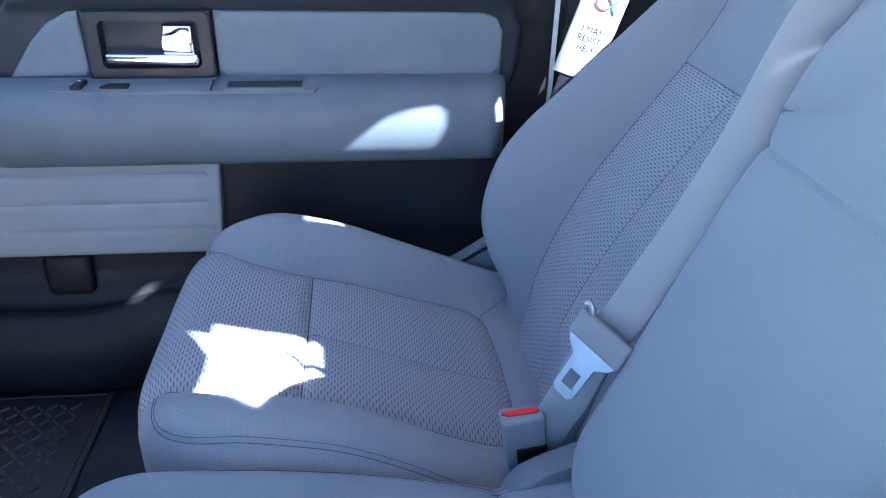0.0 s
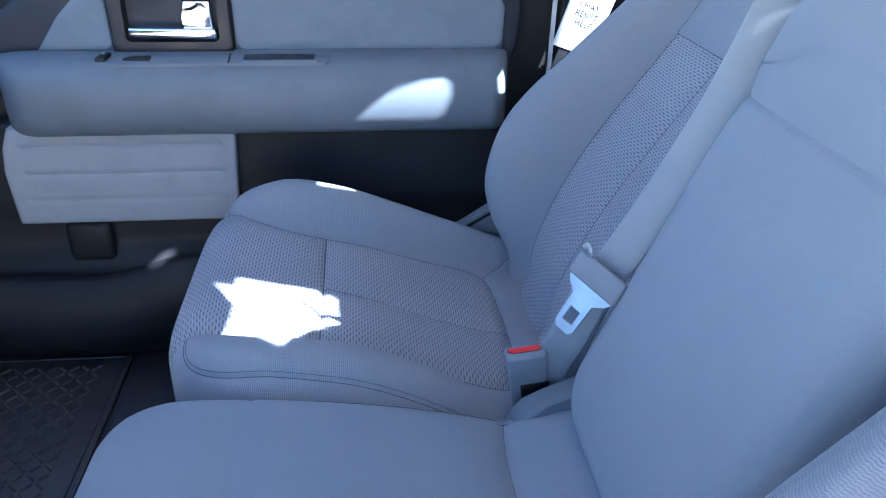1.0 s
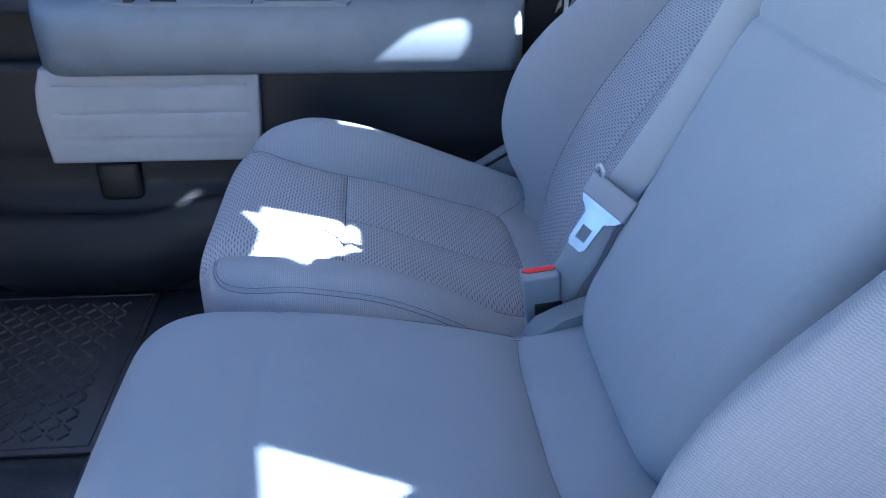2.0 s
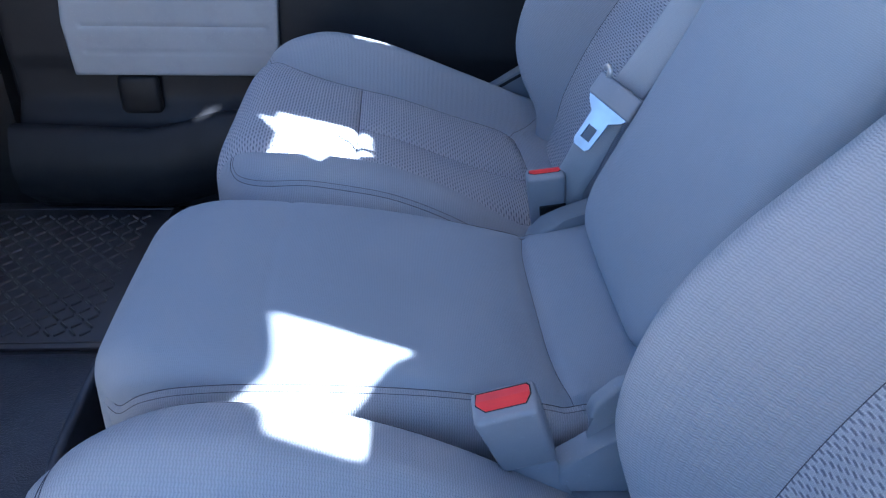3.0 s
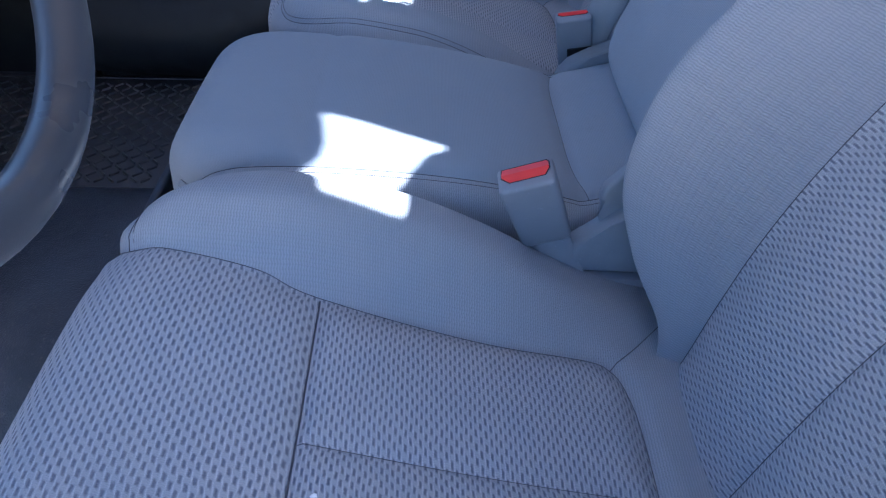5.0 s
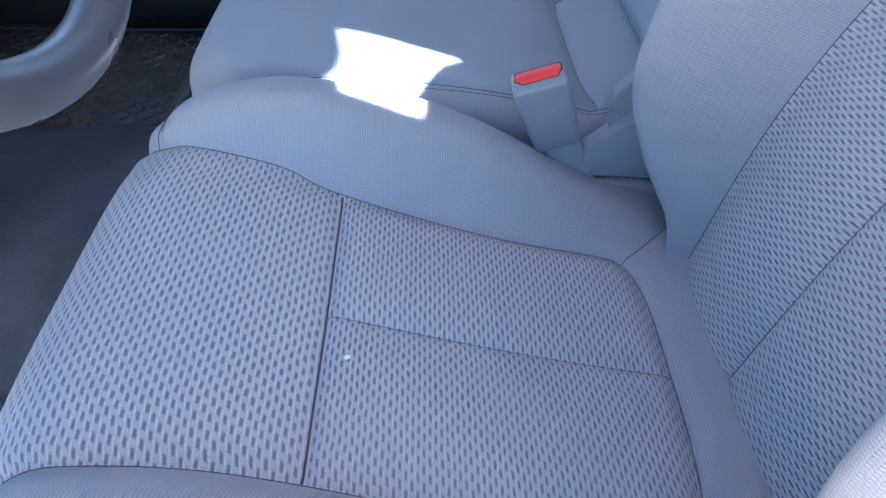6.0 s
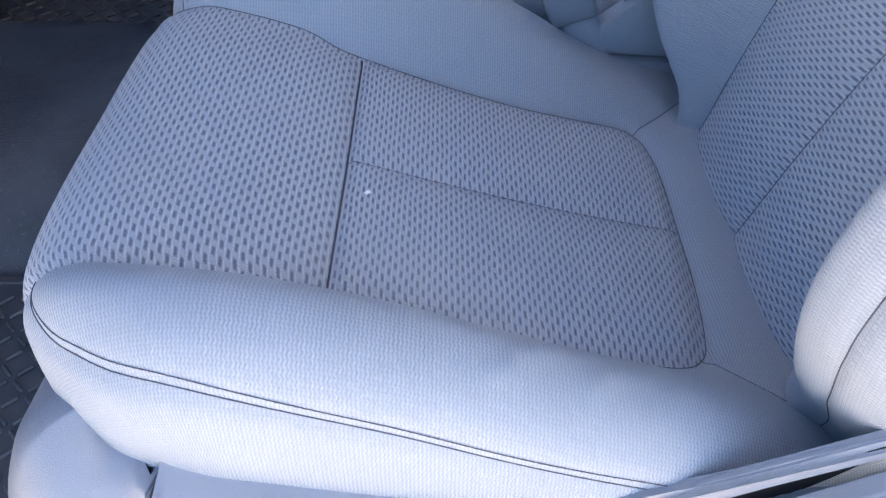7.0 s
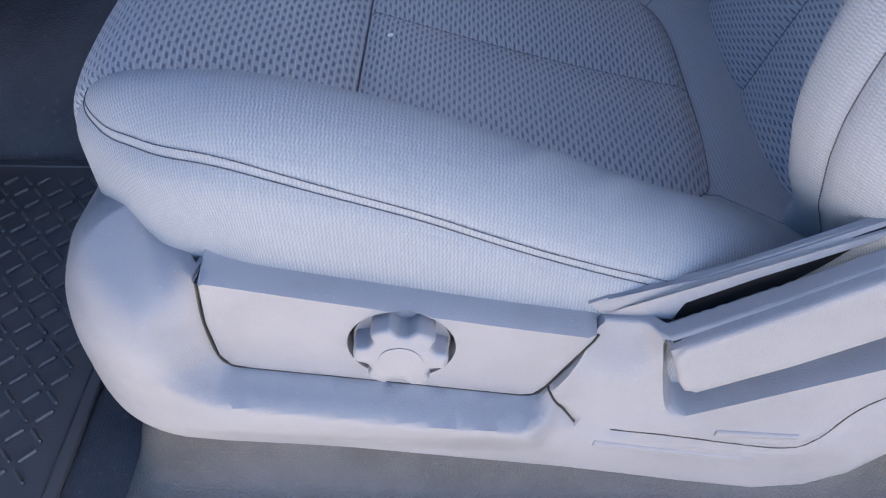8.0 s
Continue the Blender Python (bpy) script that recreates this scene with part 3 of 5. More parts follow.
# how far the bolsters stand over the seat's middle, from the front to the rear
BOLSTER_OUT = profile([(-0.17, 0.018), (-0.135, 0.024), (-0.095, 0.033), (-0.055, 0.046), (-0.015, 0.053), (0.045, 0.056), (0.105, 0.051), (0.165, 0.042), (0.225, 0.031), (0.265, 0.022), (0.33, 0.012), (0.42, 0.010)])
BOLSTER_IN = profile([(-0.17, 0.018), (-0.12, 0.025), (-0.08, 0.035), (-0.04, 0.045), (0.0, 0.052), (0.05, 0.057), (0.1, 0.053), (0.15, 0.041), (0.2, 0.023), (0.25, 0.011), (0.33, 0.005), (0.42, 0.003)])


def cushion_height(a, b):
    rise = np.where(b < 0, BOLSTER_OUT(a), BOLSTER_IN(a))
    return np.polyval(BASE, a) + rise * smooth(np.abs(b), 0.128, 0.20) - 0.004 * smooth(-np.abs(b), -0.13, 0)


def build_cushion(seat, cx, cy, s, dz):
    """cx: set back by so much; cy: the seat's middle; s: which way the door lies."""
    front = 0.020 - 0.9 * dz
    bulge = lambda p: front * np.clip(1 - (p[:, 1] / np.where(p[:, 1] < 0, 0.215, 0.26)) ** 2, 0, 1) * smooth(-p[:, 0], -0.02, 0.11)
    sag = lambda p: dz - 2.2 * dz * smooth(p[:, 0], 0.03, 0.25) * (1 - smooth(np.abs(p[:, 1]), 0.155, 0.205)) - 1.5 * dz * smooth(p[:, 1], 0.12, 0.19)
    spread = lambda p: 2.2 * dz * smooth(p[:, 0], 0.08, 0.25) * smooth(-p[:, 1], 0.03, 0.12) * (1 - smooth(-p[:, 1], 0.16, 0.24))
    place = lambda p: np.column_stack([p[:, 0] + cx - bulge(p), cy + s * (p[:, 1] - spread(p)), p[:, 2] + sag(p)])
    pad = Pad((-0.108, 0.36, -0.202, 0.218), 0.074, (0.05, 0.03, 0.042), 0.19, cushion_height, place, s < 0, tuck=0.4)
    ins = pad.cloth(INSERT)
    ins = np.vstack([ins[0] + (-0.09, -0.035), ins[0] + (-0.04, -0.018), ins, ins[-1] + (-0.04, 0.018), ins[-1] + (-0.09, 0.035)])
    loop = pad.seam(ins, 0.007, 0.008, plan=False)
    outer = pad.seam(OUTER_EDGE, 0.002, 0.005)
    inner = pad.seam([(a, 0.012 - b) if i else (-0.136, 0.154) for i, (a, b) in enumerate(EDGE)], 0.002, 0.005)
    cross = pad.seam([(0.004, -0.137), (0.004, 0.137)], 0.0075, 0.005)
    centre = pad.seam([(0.004, 0), (0.26, 0)], 0.003, 0.004)
    d1 = pad.seam([(0.245, -0.132), (0.285, -0.166), (0.36, -0.237)], 0.002, 0.003)
    d2 = pad.seam([(0.244, 0.125), (0.285, 0.166), (0.36, 0.249)], 0.002, 0.003)
    if dz == 0:
        pad.ridges = [((0.10, -0.215), (0.135, -0.185), 0.0030, 0.0030), ((0.15, -0.212), (0.172, -0.192), 0.0030, 0.0030), ((0.19, -0.215), (0.225, -0.18), 0.0016, 0.003)]
    k0, k1 = (int(np.argmin(np.hypot(*(loop - q).T))) for q in (d1[0], d2[0]))
    f0, f1 = (int(np.argmin(np.hypot(*(loop - q).T))) for q in (outer[0], inner[0]))
    poly_o = np.vstack([loop[f0:k0 + 1], d1, outer[::-1]])
    poly_i = np.vstack([loop[k1:f1 + 1], inner, d2[::-1]])

    def classify(p):
        reg = np.where(p[:, 1] < 0, "box_o", "box_i").astype("U8")
        rear = (p[:, 0] > 0.2) & (np.abs(p[:, 1]) < outer[-1][1] * -1)
        reg[rear] = "rear"
        far_b = np.interp(p[:, 0], outer[4:, 0], outer[4:, 1])
        reg[(p[:, 0] > 0.1) & (p[:, 1] < far_b)] = "box_o"
        reg[(p[:, 0] > 0.1) & (p[:, 1] > np.interp(p[:, 0], inner[4:, 0], inner[4:, 1]))] = "box_i"
        reg[inside(p, poly_o)] = "bol_o"
        reg[inside(p, poly_i)] = "bol_i"
        i = inside(p, loop)
        reg[i & (p[:, 0] < 0.004)] = "front"
        reg[i & (p[:, 0] >= 0.004) & (p[:, 1] < 0)] = "ins_o"
        reg[i & (p[:, 0] >= 0.004) & (p[:, 1] >= 0)] = "ins_i"
        return reg

    pad.build(seat, classify, {
        "front": ("thigh_panel", DASHES, "grey dash-patterned cloth front panel"),
        "ins_o": ("seat_panel", DASHES, "grey dash-patterned cloth"), "ins_i": ("seat_panel", DASHES, "grey dash-patterned cloth"),
        "bol_o": ("cushion_bolster", CLOTH, "plain grey twill bolster"), "bol_i": ("cushion_bolster", CLOTH, "plain grey twill bolster"),
        "rear": ("rear_panel", CLOTH, "plain grey twill strip"),
        "box_o": ("cushion_side", CLOTH, "plain grey twill side"), "box_i": ("cushion_side", CLOTH, "plain grey twill side")})
    for ln, sg in ((outer, 1), (inner, -1)):
        t = np.gradient(ln, axis=0)
        t /= np.maximum(1e-9, np.linalg.norm(t, axis=1))[:, None]
        second = ln + sg * 0.0058 * np.stack([-t[:, 1], t[:, 0]], 1)
        pad.thread(seat, second[2:-2], 0.0003)
        pad.stitches(seat, ln, sg * 0.0058, 0.0044, 0.0034, 0.0004, DARK_THREAD, "row of dark stitches")
    for ln in (loop[8:-8], outer, inner, d1, d2):
        pad.thread(seat, ln)
    pad.thread(seat, cross, 0.0008, -0.0004)
    pad.thread(seat, centre, 0.0003)
    return pad


BACK_BOLSTER = profile([(-0.08, 0.008), (-0.03, 0.008), (0.0, 0.012), (0.03, 0.022), (0.05, 0.042), (0.07, 0.062), (0.12, 0.094), (0.2, 0.112), (0.27, 0.108), (0.35, 0.09), (0.45, 0.07), (0.56, 0.055), (0.65, 0.05)])
BACK_LINE = profile([(-0.08, 0.0), (0.0, 0.001), (0.08, 0.006), (0.16, 0.008), (0.24, 0.003), (0.32, -0.008), (0.40, -0.021), (0.47, -0.032), (0.56, -0.044), (0.65, -0.05)])
BACK_FOOT = profile([(-0.1, 0.05), (-0.03, 0.06), (0.0, 0.10), (0.03, 0.28), (0.05, 0.5), (0.07, 0.72), (0.1, 0.94), (0.13, 1.0), (0.3, 1.0), (0.7, 1.0)])
BACK_FOOT_OUT = profile([(-0.1, 0.4), (-0.03, 0.45), (0.0, 0.55), (0.03, 0.68), (0.05, 0.8), (0.07, 0.9), (0.1, 0.98), (0.13, 1.0), (0.3, 1.0), (0.7, 1.0)])
BACK_HALF = 0.137


def back_height(a, b):
    return BACK_LINE(a) + BACK_BOLSTER(a) * smooth(np.abs(b), 0.126, 0.205)


def drawn_in(p):
    """Draws the bolsters in towards the panel at the backrest's foot."""
    w = np.abs(p[:, 1]) * (1 - 0.10 * smooth(p[:, 0], 0.42, 0.60))
    return np.column_stack([p[:, 0], np.sign(p[:, 1]) * (np.minimum(w, BACK_HALF) + np.maximum(0, w - BACK_HALF) * np.where(p[:, 1] < 0, BACK_FOOT_OUT(p[:, 0]), BACK_FOOT(p[:, 0]))), p[:, 2]])


def leaned(o, lean, cy, s):
    e = np.array([math.sin(lean), 0, math.cos(lean)])
    n = np.array([-math.cos(lean), 0, math.sin(lean)])
    return lambda p: np.array([o[0], cy, o[1]]) + p[:, :1] * e + p[:, 1:2] * np.array([0, s, 0]) + p[:, 2:3] * n


def build_back(seat, ox, oz, cy, s, lean, arch, inner):
    stand = leaned((ox, oz), radians(lean), cy, s)
    full = lambda a, b: back_height(a, b) - (1 - inner) * BACK_BOLSTER(a) * smooth(b, 0.126, 0.205) + arch * smooth(a, 0.0, 0.10)
    pad = Pad((-0.03, 0.57, -0.19, 0.19), 0.07, (0.04, 0.05, 0.055), 0.16, full, lambda p: stand(drawn_in(p)), s < 0)
    side = [(-0.06, 0.128), (0.0, 0.134), (0.03, 0.136), (0.1, 0.138), (0.2, 0.140), (0.32, 0.141), (0.44, 0.141)]
    r = pad.seam(side, 0.005, 0.006)
    l = pad.seam([(a, -b) for a, b in side], 0.005, 0.006)
    top = pad.seam([(0.44, -0.141), (0.44, 0.141)], 0.004, 0.005)
    middle = pad.seam([(-0.05, 0), (0.44, 0)], 0.004, 0.0045)
    rim = [(-0.02, 0.212), (0.05, 0.222), (0.15, 0.226), (0.3, 0.226), (0.46, 0.224), (0.53, 0.214), (0.583, 0.18), (0.603, 0.1), (0.603, 0.0)]
    er = pad.seam(rim, 0.003, 0.004)
    el = pad.seam([(a, -b) for a, b in rim], 0.003, 0.004)
    shell = np.vstack([er, el[::-1]])
    panel = np.vstack([r, l[::-1]])

    def classify(p):
        reg = np.where(p[:, 1] < 0, "box_o", "box_i").astype("U8")
        f = inside(p, shell)
        reg[f & (p[:, 1] < 0)] = "bol_o"
        reg[f & (p[:, 1] >= 0)] = "bol_i"
        reg[f & (p[:, 0] > 0.44) & (np.abs(p[:, 1]) < np.interp(p[:, 0], [0.44, 0.48, 0.55, 0.583, 0.62], [0.141, 0.143, 0.155, 0.18, 0.24]))] = "head"
        i = inside(p, panel) & (p[:, 0] < 0.44)
        reg[i & (p[:, 1] < 0)] = "ins_o"
        reg[i & (p[:, 1] >= 0)] = "ins_i"
        return reg

    for sg in (1, -1):
        pad.thread(seat, pad.seam([(0.44, sg * 0.141), (0.48, sg * 0.143), (0.55, sg * 0.155), (0.583, sg * 0.18)], 0.003, 0.004))
    pad.build(seat, classify, {
        "ins_o": ("back_panel", DASHES, "grey dash-patterned cloth"), "ins_i": ("back_panel", DASHES, "grey dash-patterned cloth"),
        "bol_o": ("back_bolster", CLOTH, "plain grey twill bolster"), "bol_i": ("back_bolster", CLOTH, "plain grey twill bolster"),
        "head": ("shoulder_panel", CLOTH, "plain grey twill shoulder panel"),
        "box_o": ("back_side", CLOTH, "plain grey twill side"), "box_i": ("back_side", CLOTH, "plain grey twill side")})
    for ln, sg in ((er, 1), (el, -1)):
        pad.stitches(seat, ln, sg * 0.004)
    for ln in (r, l, top, er, el, middle):
        pad.thread(seat, ln)
    # closed behind by a moulded shell
    e, n = Vector((math.sin(radians(lean)), 0, math.cos(radians(lean)))), Vector((-math.cos(radians(lean)), 0, math.sin(radians(lean))))
    m = Matrix((( e.x, 0, n.x, ox), (e.y, 1, n.y, cy), (e.z, 0, n.z, oz), (0, 0, 0, 1)))
    wpart("back_shell", rbox((0.54, 0.40, 0.06), 0.025, 3, m @ Matrix.Translation((0.27, 0, -0.13))), GREY_TRIM, seat, "grey moulded back shell")
    return pad


def build_seat(label, cx, cy, s, ox, oz, lean, dz=0.0, arch=0.0, inner=1.0):
    seat = thing("front_seat", (cx + 0.1, cy, FLOOR_Z), label, "car seat", group="front seats")
    build_cushion(seat, cx, cy, s, dz)
    build_back(seat, ox, oz, cy, s, lean, arch, inner)
    wpart("seat_base", rbox((0.40, 0.36, 0.16), 0.01, 2, Matrix.Translation((cx + 0.12, cy, FLOOR_Z + 0.085))), BLACK_TRIM, seat, "black seat base")
    return seat


def build_centre_seat():
    cy = 0.283
    seat = thing("centre_seat", (0.1, cy, FLOOR_Z), "narrow centre front seat in plain grey cloth", "car seat", group="front seats")
    z = np.polyfit([-0.2, -0.1, 0, 0.1, 0.18, 0.25], [1.046, 1.050, 1.048, 1.035, 1.017, 0.999], 3)
    height = lambda a, b: np.polyval(z, np.minimum(a, 0.235)) + 0.25 * np.maximum(0, a - 0.235) - 0.25 * b ** 2
    pad = Pad((-0.116, 0.34, -0.120, 0.122), 0.035, (0.048, 0.03, 0.034), 0.13, height, lambda p: np.column_stack([p[:, 0], cy + p[:, 1], p[:, 2]]))
    near = [(0.33, -0.140), (0.243, -0.136), (0.15, -0.138), (0.05, -0.142), (-0.05, -0.145), (-0.11, -0.146), (-0.138, -0.139), (-0.155, -0.122)]
    e1 = pad.seam(near, 0.004, 0.004)
    e2 = pad.seam([(a, -b) for a, b in near], 0.004, 0.004)
    rear = pad.seam([(0.243, -0.136), (0.231, -0.08), (0.228, 0), (0.228, 0.08), (0.235, 0.136)], 0.004, 0.006)
    pad.seam([(-0.022, -0.142), (-0.024, 0), (-0.022, 0.142)], 0.0012, 0.003)
    pad.seam([(0.243, -0.136), (0.25, -0.153)], 0.002, 0.004)

    def classify(p):
        reg = np.full(len(p), "top", "U8")
        reg[p[:, 0] > np.interp(p[:, 1], rear[:, 1], rear[:, 0])] = "rear"
        lim = np.interp(p[:, 0], e2[::-1, 0], e2[::-1, 1])
        reg[(p[:, 1] > lim) | (p[:, 1] < -lim)] = "side"
        reg[(reg == "side") & (p[:, 1] < 0)] = "side_n"
        reg[p[:, 0] < e1[-1][0] - 0.004] = "top"
        return reg

    pad.build(seat, classify, {"top": ("seat_panel", CLOTH_CENTRE, "plain grey cloth"), "rear": ("rear_panel", CLOTH_CENTRE, "plain grey cloth"),
                               "side": ("cushion_side", CLOTH_CENTRE, "plain grey cloth"), "side_n": ("cushion_side", CLOTH, "plain grey cloth")})
    for ln, sg in ((e1, 1), (e2, -1)):
        t = np.gradient(ln, axis=0)
        t /= np.maximum(1e-9, np.linalg.norm(t, axis=1))[:, None]
        pad.thread(seat, (ln + sg * 0.0056 * np.stack([-t[:, 1], t[:, 0]], 1))[2:-2], 0.0003)
        pad.stitches(seat, ln, sg * 0.0056, 0.0044, 0.0034, 0.0004, DARK_THREAD, "row of dark stitches")
        pad.thread(seat, ln)
    pad.thread(seat, rear, 0.0003)
    hb = lambda a, b: 0.010 + 0.006 * (1 - (b / 0.15) ** 2)
    stand = leaned((0.292, 1.0), radians(22.5), cy, 1)
    fall = lambda p: 0.13 * smooth(p[:, 1], -0.05, 0.14) * smooth(p[:, 0], 0.38, 0.55)      # the unseen top edge drops towards the passenger to let a sun patch through
    back = Pad((0.05, 0.595, -0.112, 0.112), 0.03, (0.022, 0.04, 0.034), 0.13, hb, lambda p: stand(np.column_stack([p[:, 0] - fall(p), p[:, 1:]])), False)
    sm = back.seam([(0.373, -0.16), (0.373, 0.16)], 0.003, 0.004)
    reg = lambda p: np.where(p[:, 0] < 0.373, "low", "high")
    back.build(seat, reg, {"low": ("back_panel", CLOTH_CENTRE, "plain grey cloth"), "high": ("back_upper_panel", CLOTH_CENTRE, "plain grey cloth")})
    back.stitches(seat, sm, 0.004)
    wpart("seat_base", rbox((0.36, 0.25, 0.24), 0.01, 2, Matrix.Translation((0.07, cy, FLOOR_Z + 0.125))), BLACK_TRIM, seat, "black seat base")
    # storage bin lip ahead of the cushion
    rim = [(-0.12, 0.435, 0.93), (-0.18, 0.425, 0.93), (-0.208, 0.39, 0.93), (-0.217, 0.31, 0.93), (-0.217, 0.22, 0.93), (-0.21, 0.14, 0.93), (-0.17, 0.115, 0.93)]
    pts = spline(rim, 0.012)
    verts, faces = [], []
    for i, p in enumerate(pts):
        q = Vector((0.05, 0.283, 0.93)) - Vector(p)
        q.normalize()
        p = Vector(p)
        verts += [p + Vector((0, 0, -0.19)), p + Vector((0, 0, -0.004)), p + q * 0.003, p + q * 0.009, p + q * 0.012 + Vector((0, 0, -0.004)), p + q * 0.012 + Vector((0, 0, -0.19))]
    for i in range(len(pts) - 1):
        for j in range(5):
            faces.append((i * 6 + j, i * 6 + j + 1, i * 6 + j + 7, i * 6 + j + 6))
    wpart("storage_bin_lip", mesh_of("storage_bin_lip", verts, faces, SURROUND), None, seat, "dark plastic bin lip")
    return seat


# ---- the driver seat's side trim ----
def build_side_trim():
    trim = thing("seat_side_trim", (0.1, -0.40, 0.78), "light grey plastic side trim of the driver seat with knob and lever", "seat trim")
    R, X0, Y0 = 0.063, -0.102, -0.41

    def place(a, b, n):
        a, b, n = (np.asarray(q, float) for q in (a, b, n))
        turn = np.clip((X0 - a) / R, 0, math.pi / 2)
        run = np.maximum(0, X0 - a - R * math.pi / 2)
        x = np.maximum(a, X0) - (R + n) * np.sin(turn)
        y = Y0 + R - (R + n) * np.cos(turn) + run
        return np.column_stack([x, y, b]) if a.ndim else (float(x), float(y), float(b))

    fold = lambda a: np.interp(a, [-0.074, -0.07, 0.004, 0.0925, 0.157], [0.979, 0.978, 0.963, 0.946, 0.935])      # the panel's upper fold
    crease = lambda a: np.interp(a, [0.15, 0.175, 0.196, 0.254, 0.293, 0.48], [0.938, 0.937, 0.9385, 0.976, 1.004, 1.141])
    panel = [(-0.070, 0.985), (-0.0725, 0.975), (-0.0755, 0.94), (-0.0735, 0.908), (-0.068, 0.898), (-0.055, 0.8945), (0.0, 0.887), (0.097, 0.873), (0.116, 0.8705), (0.124, 0.872),
             (0.131, 0.881), (0.1565, 0.934), (0.157, 0.940), (0.149, 0.942), (0.0925, 0.952), (0.004, 0.969)]
    pit = [(0.192, 0.938), (0.1985, 0.905), (0.205, 0.876), (0.211, 0.862), (0.221, 0.858), (0.251, 0.872), (0.329, 0.914), (0.48, 0.998), (0.48, 1.134), (0.293, 0.998), (0.25, 0.970), (0.200, 0.938)]
    ring = lambda poly: np.array(spline(poly + poly[:1], 0.005))
    pr, lr = np.array(panel + panel[:1]), np.array(pit + pit[:1])

    def depth(a, b):
        p = np.column_stack([a, b])
        d = seg_dist(p, pr)
        low = 1 - smooth(a, 0.118, 0.145)
        wide = 0.016 + 0.02 * smooth(-a, 0.055, 0.085) * smooth(b, 0.88, 0.915)
        lip = 0.012 * (1 - smooth(-b, -0.86, -0.81)) * (1 - smooth(b, 0.93, 0.99)) * low
        n = lip + (-0.011 - lip) * (1 - smooth(d, 0.001, wide)) * low
        n = n - 0.004 * (1 - low) * smooth(b, 0.82, 0.87)
        n = n - 0.013 * smooth(b, 0.895, 0.938) * smooth(a, 0.13, 0.16) * (1 - smooth(a, 0.182, 0.196))
        n = np.where(inside(p, panel), -0.032, n)
        n = n - 0.026 * np.where(inside(p, pit), smooth(seg_dist(p, lr), -0.001, 0.009), 0)
        top = np.interp(a, [-0.40, -0.25, -0.20, -0.165, -0.13, -0.10, -0.07], [0.955, 0.980, 0.990, 0.992, 0.985, 0.977, 0.975])
        q = np.clip((b - top + 0.030) / 0.030, 0, 1)
        n = n - 0.040 * (1 - np.sqrt(1 - q ** 2)) * (1 - smooth(a, -0.10, -0.072))
        return n - 0.010 * smooth(b, 0.90, 0.98) * (1 - smooth(a, -0.10, -0.072)) - 0.004 * smooth(-b, -0.83, -0.76)

    top_fold = lambda a: np.interp(a, [-0.40, -0.25, -0.20, -0.165, -0.13, -0.10, -0.07], [0.955, 0.980, 0.990, 0.992, 0.985, 0.977, 0.975]) - 0.012
    outline = [(-0.40, 0.955), (-0.25, 0.980), (-0.20, 0.990), (-0.165, 0.992), (-0.13, 0.985), (-0.10, 0.977), (-0.07, 0.975), (0.0, 0.960), (0.09, 0.943), (0.135, 0.934), (0.155, 0.940),
               (0.175, 0.9385), (0.196, 0.9395), (0.254, 0.977), (0.293, 1.005), (0.48, 1.142), (0.48, 0.92), (0.40, 0.85), (0.368, 0.82), (0.354, 0.787), (0.33, 0.766), (0.295, 0.759),
               (0.238, 0.768), (0.152, 0.787), (0.0, 0.812), (-0.083, 0.822), (-0.108, 0.831), (-0.130, 0.846), (-0.155, 0.868), (-0.185, 0.893), (-0.23, 0.912), (-0.40, 0.92)]
    lines = [([(0.129, 0.886), (0.139, 0.868), (0.152, 0.847)], 0.003, 0.002), ([(0.177, 0.840), (0.223, 0.834), (0.263, 0.827), (0.298, 0.823), (0.316, 0.834), (0.341, 0.878), (0.40, 0.93)], 0.002, 0.002),
             *[([(a, top_fold(a) + k) for a in (-0.35, -0.25, -0.2, -0.165, -0.13, -0.10, -0.08)], 0.0, 0.001) for k in (-0.012, -0.004, 0.004, 0.008, 0.0105)]]
    grow = lambda poly, k: [(p[0] + k * (1 if p[0] > 0.04 else -1), p[1] + k * (1 if p[1] > 0.93 else -1)) for p in poly]
    toward = lambda poly, k: [(sum(q[0] for q in poly) / len(poly) * (1 - k) + p[0] * k, sum(q[1] for q in poly) / len(poly) * (1 - k) + p[1] * k) for p in poly]
    rings = [ring(grow(panel, k)) for k in (-0.001, 0.001, 0.008, 0.016, 0.026)] + [ring(pit), ring(toward(pit, 0.97)), ring(toward(pit, 0.93)), ring(toward(pit, 0.89))]
    relief("trim_body", outline, depth, place, GREY_TRIM, trim, "light grey grained plastic", lines, 0.005, 0.009, 0.0025, True, rings=rings)
    # the panel with the knob's round well
    kx, kz, kr = 0.040, 0.922, 0.0325
    circle = lambda r: np.array([(kx + r * math.cos(t), kz + r * math.sin(t)) for t in np.linspace(0, 2 * math.pi, 61)])
    face = toward(panel, 0.988)
    rest = lambda a, b: -0.008 - 0.019 * smooth(b - fold(a), -0.0025, 0.006) - 0.014 * (np.hypot(a - kx, b - kz) < kr - 0.0004)
    folds = [([(a, fold(a) + k) for a in (-0.068, 0.0, 0.09, 0.15)], 0.0, 0.001) for k in (-0.0025, 0.0, 0.002, 0.004, 0.006)]
    relief("knob_panel", face, rest, place, GREY_TRIM, trim, "light grey plastic panel", folds, 0.005, 0.012, 0.002, True, rings=[circle(kr), circle(kr - 0.001)])
    flat = lambda a, b, n: (a, Y0 - n, b)
    # Black disc at the well's bottom paints the shade round the knob.
    wpart("knob_well_shade", prism([tuple(q) for q in circle(kr - 0.0008)[:-1]], -0.0215, -0.0205, flat), BLACK_TRIM, trim, "black disc for the shade in the knob well", False)
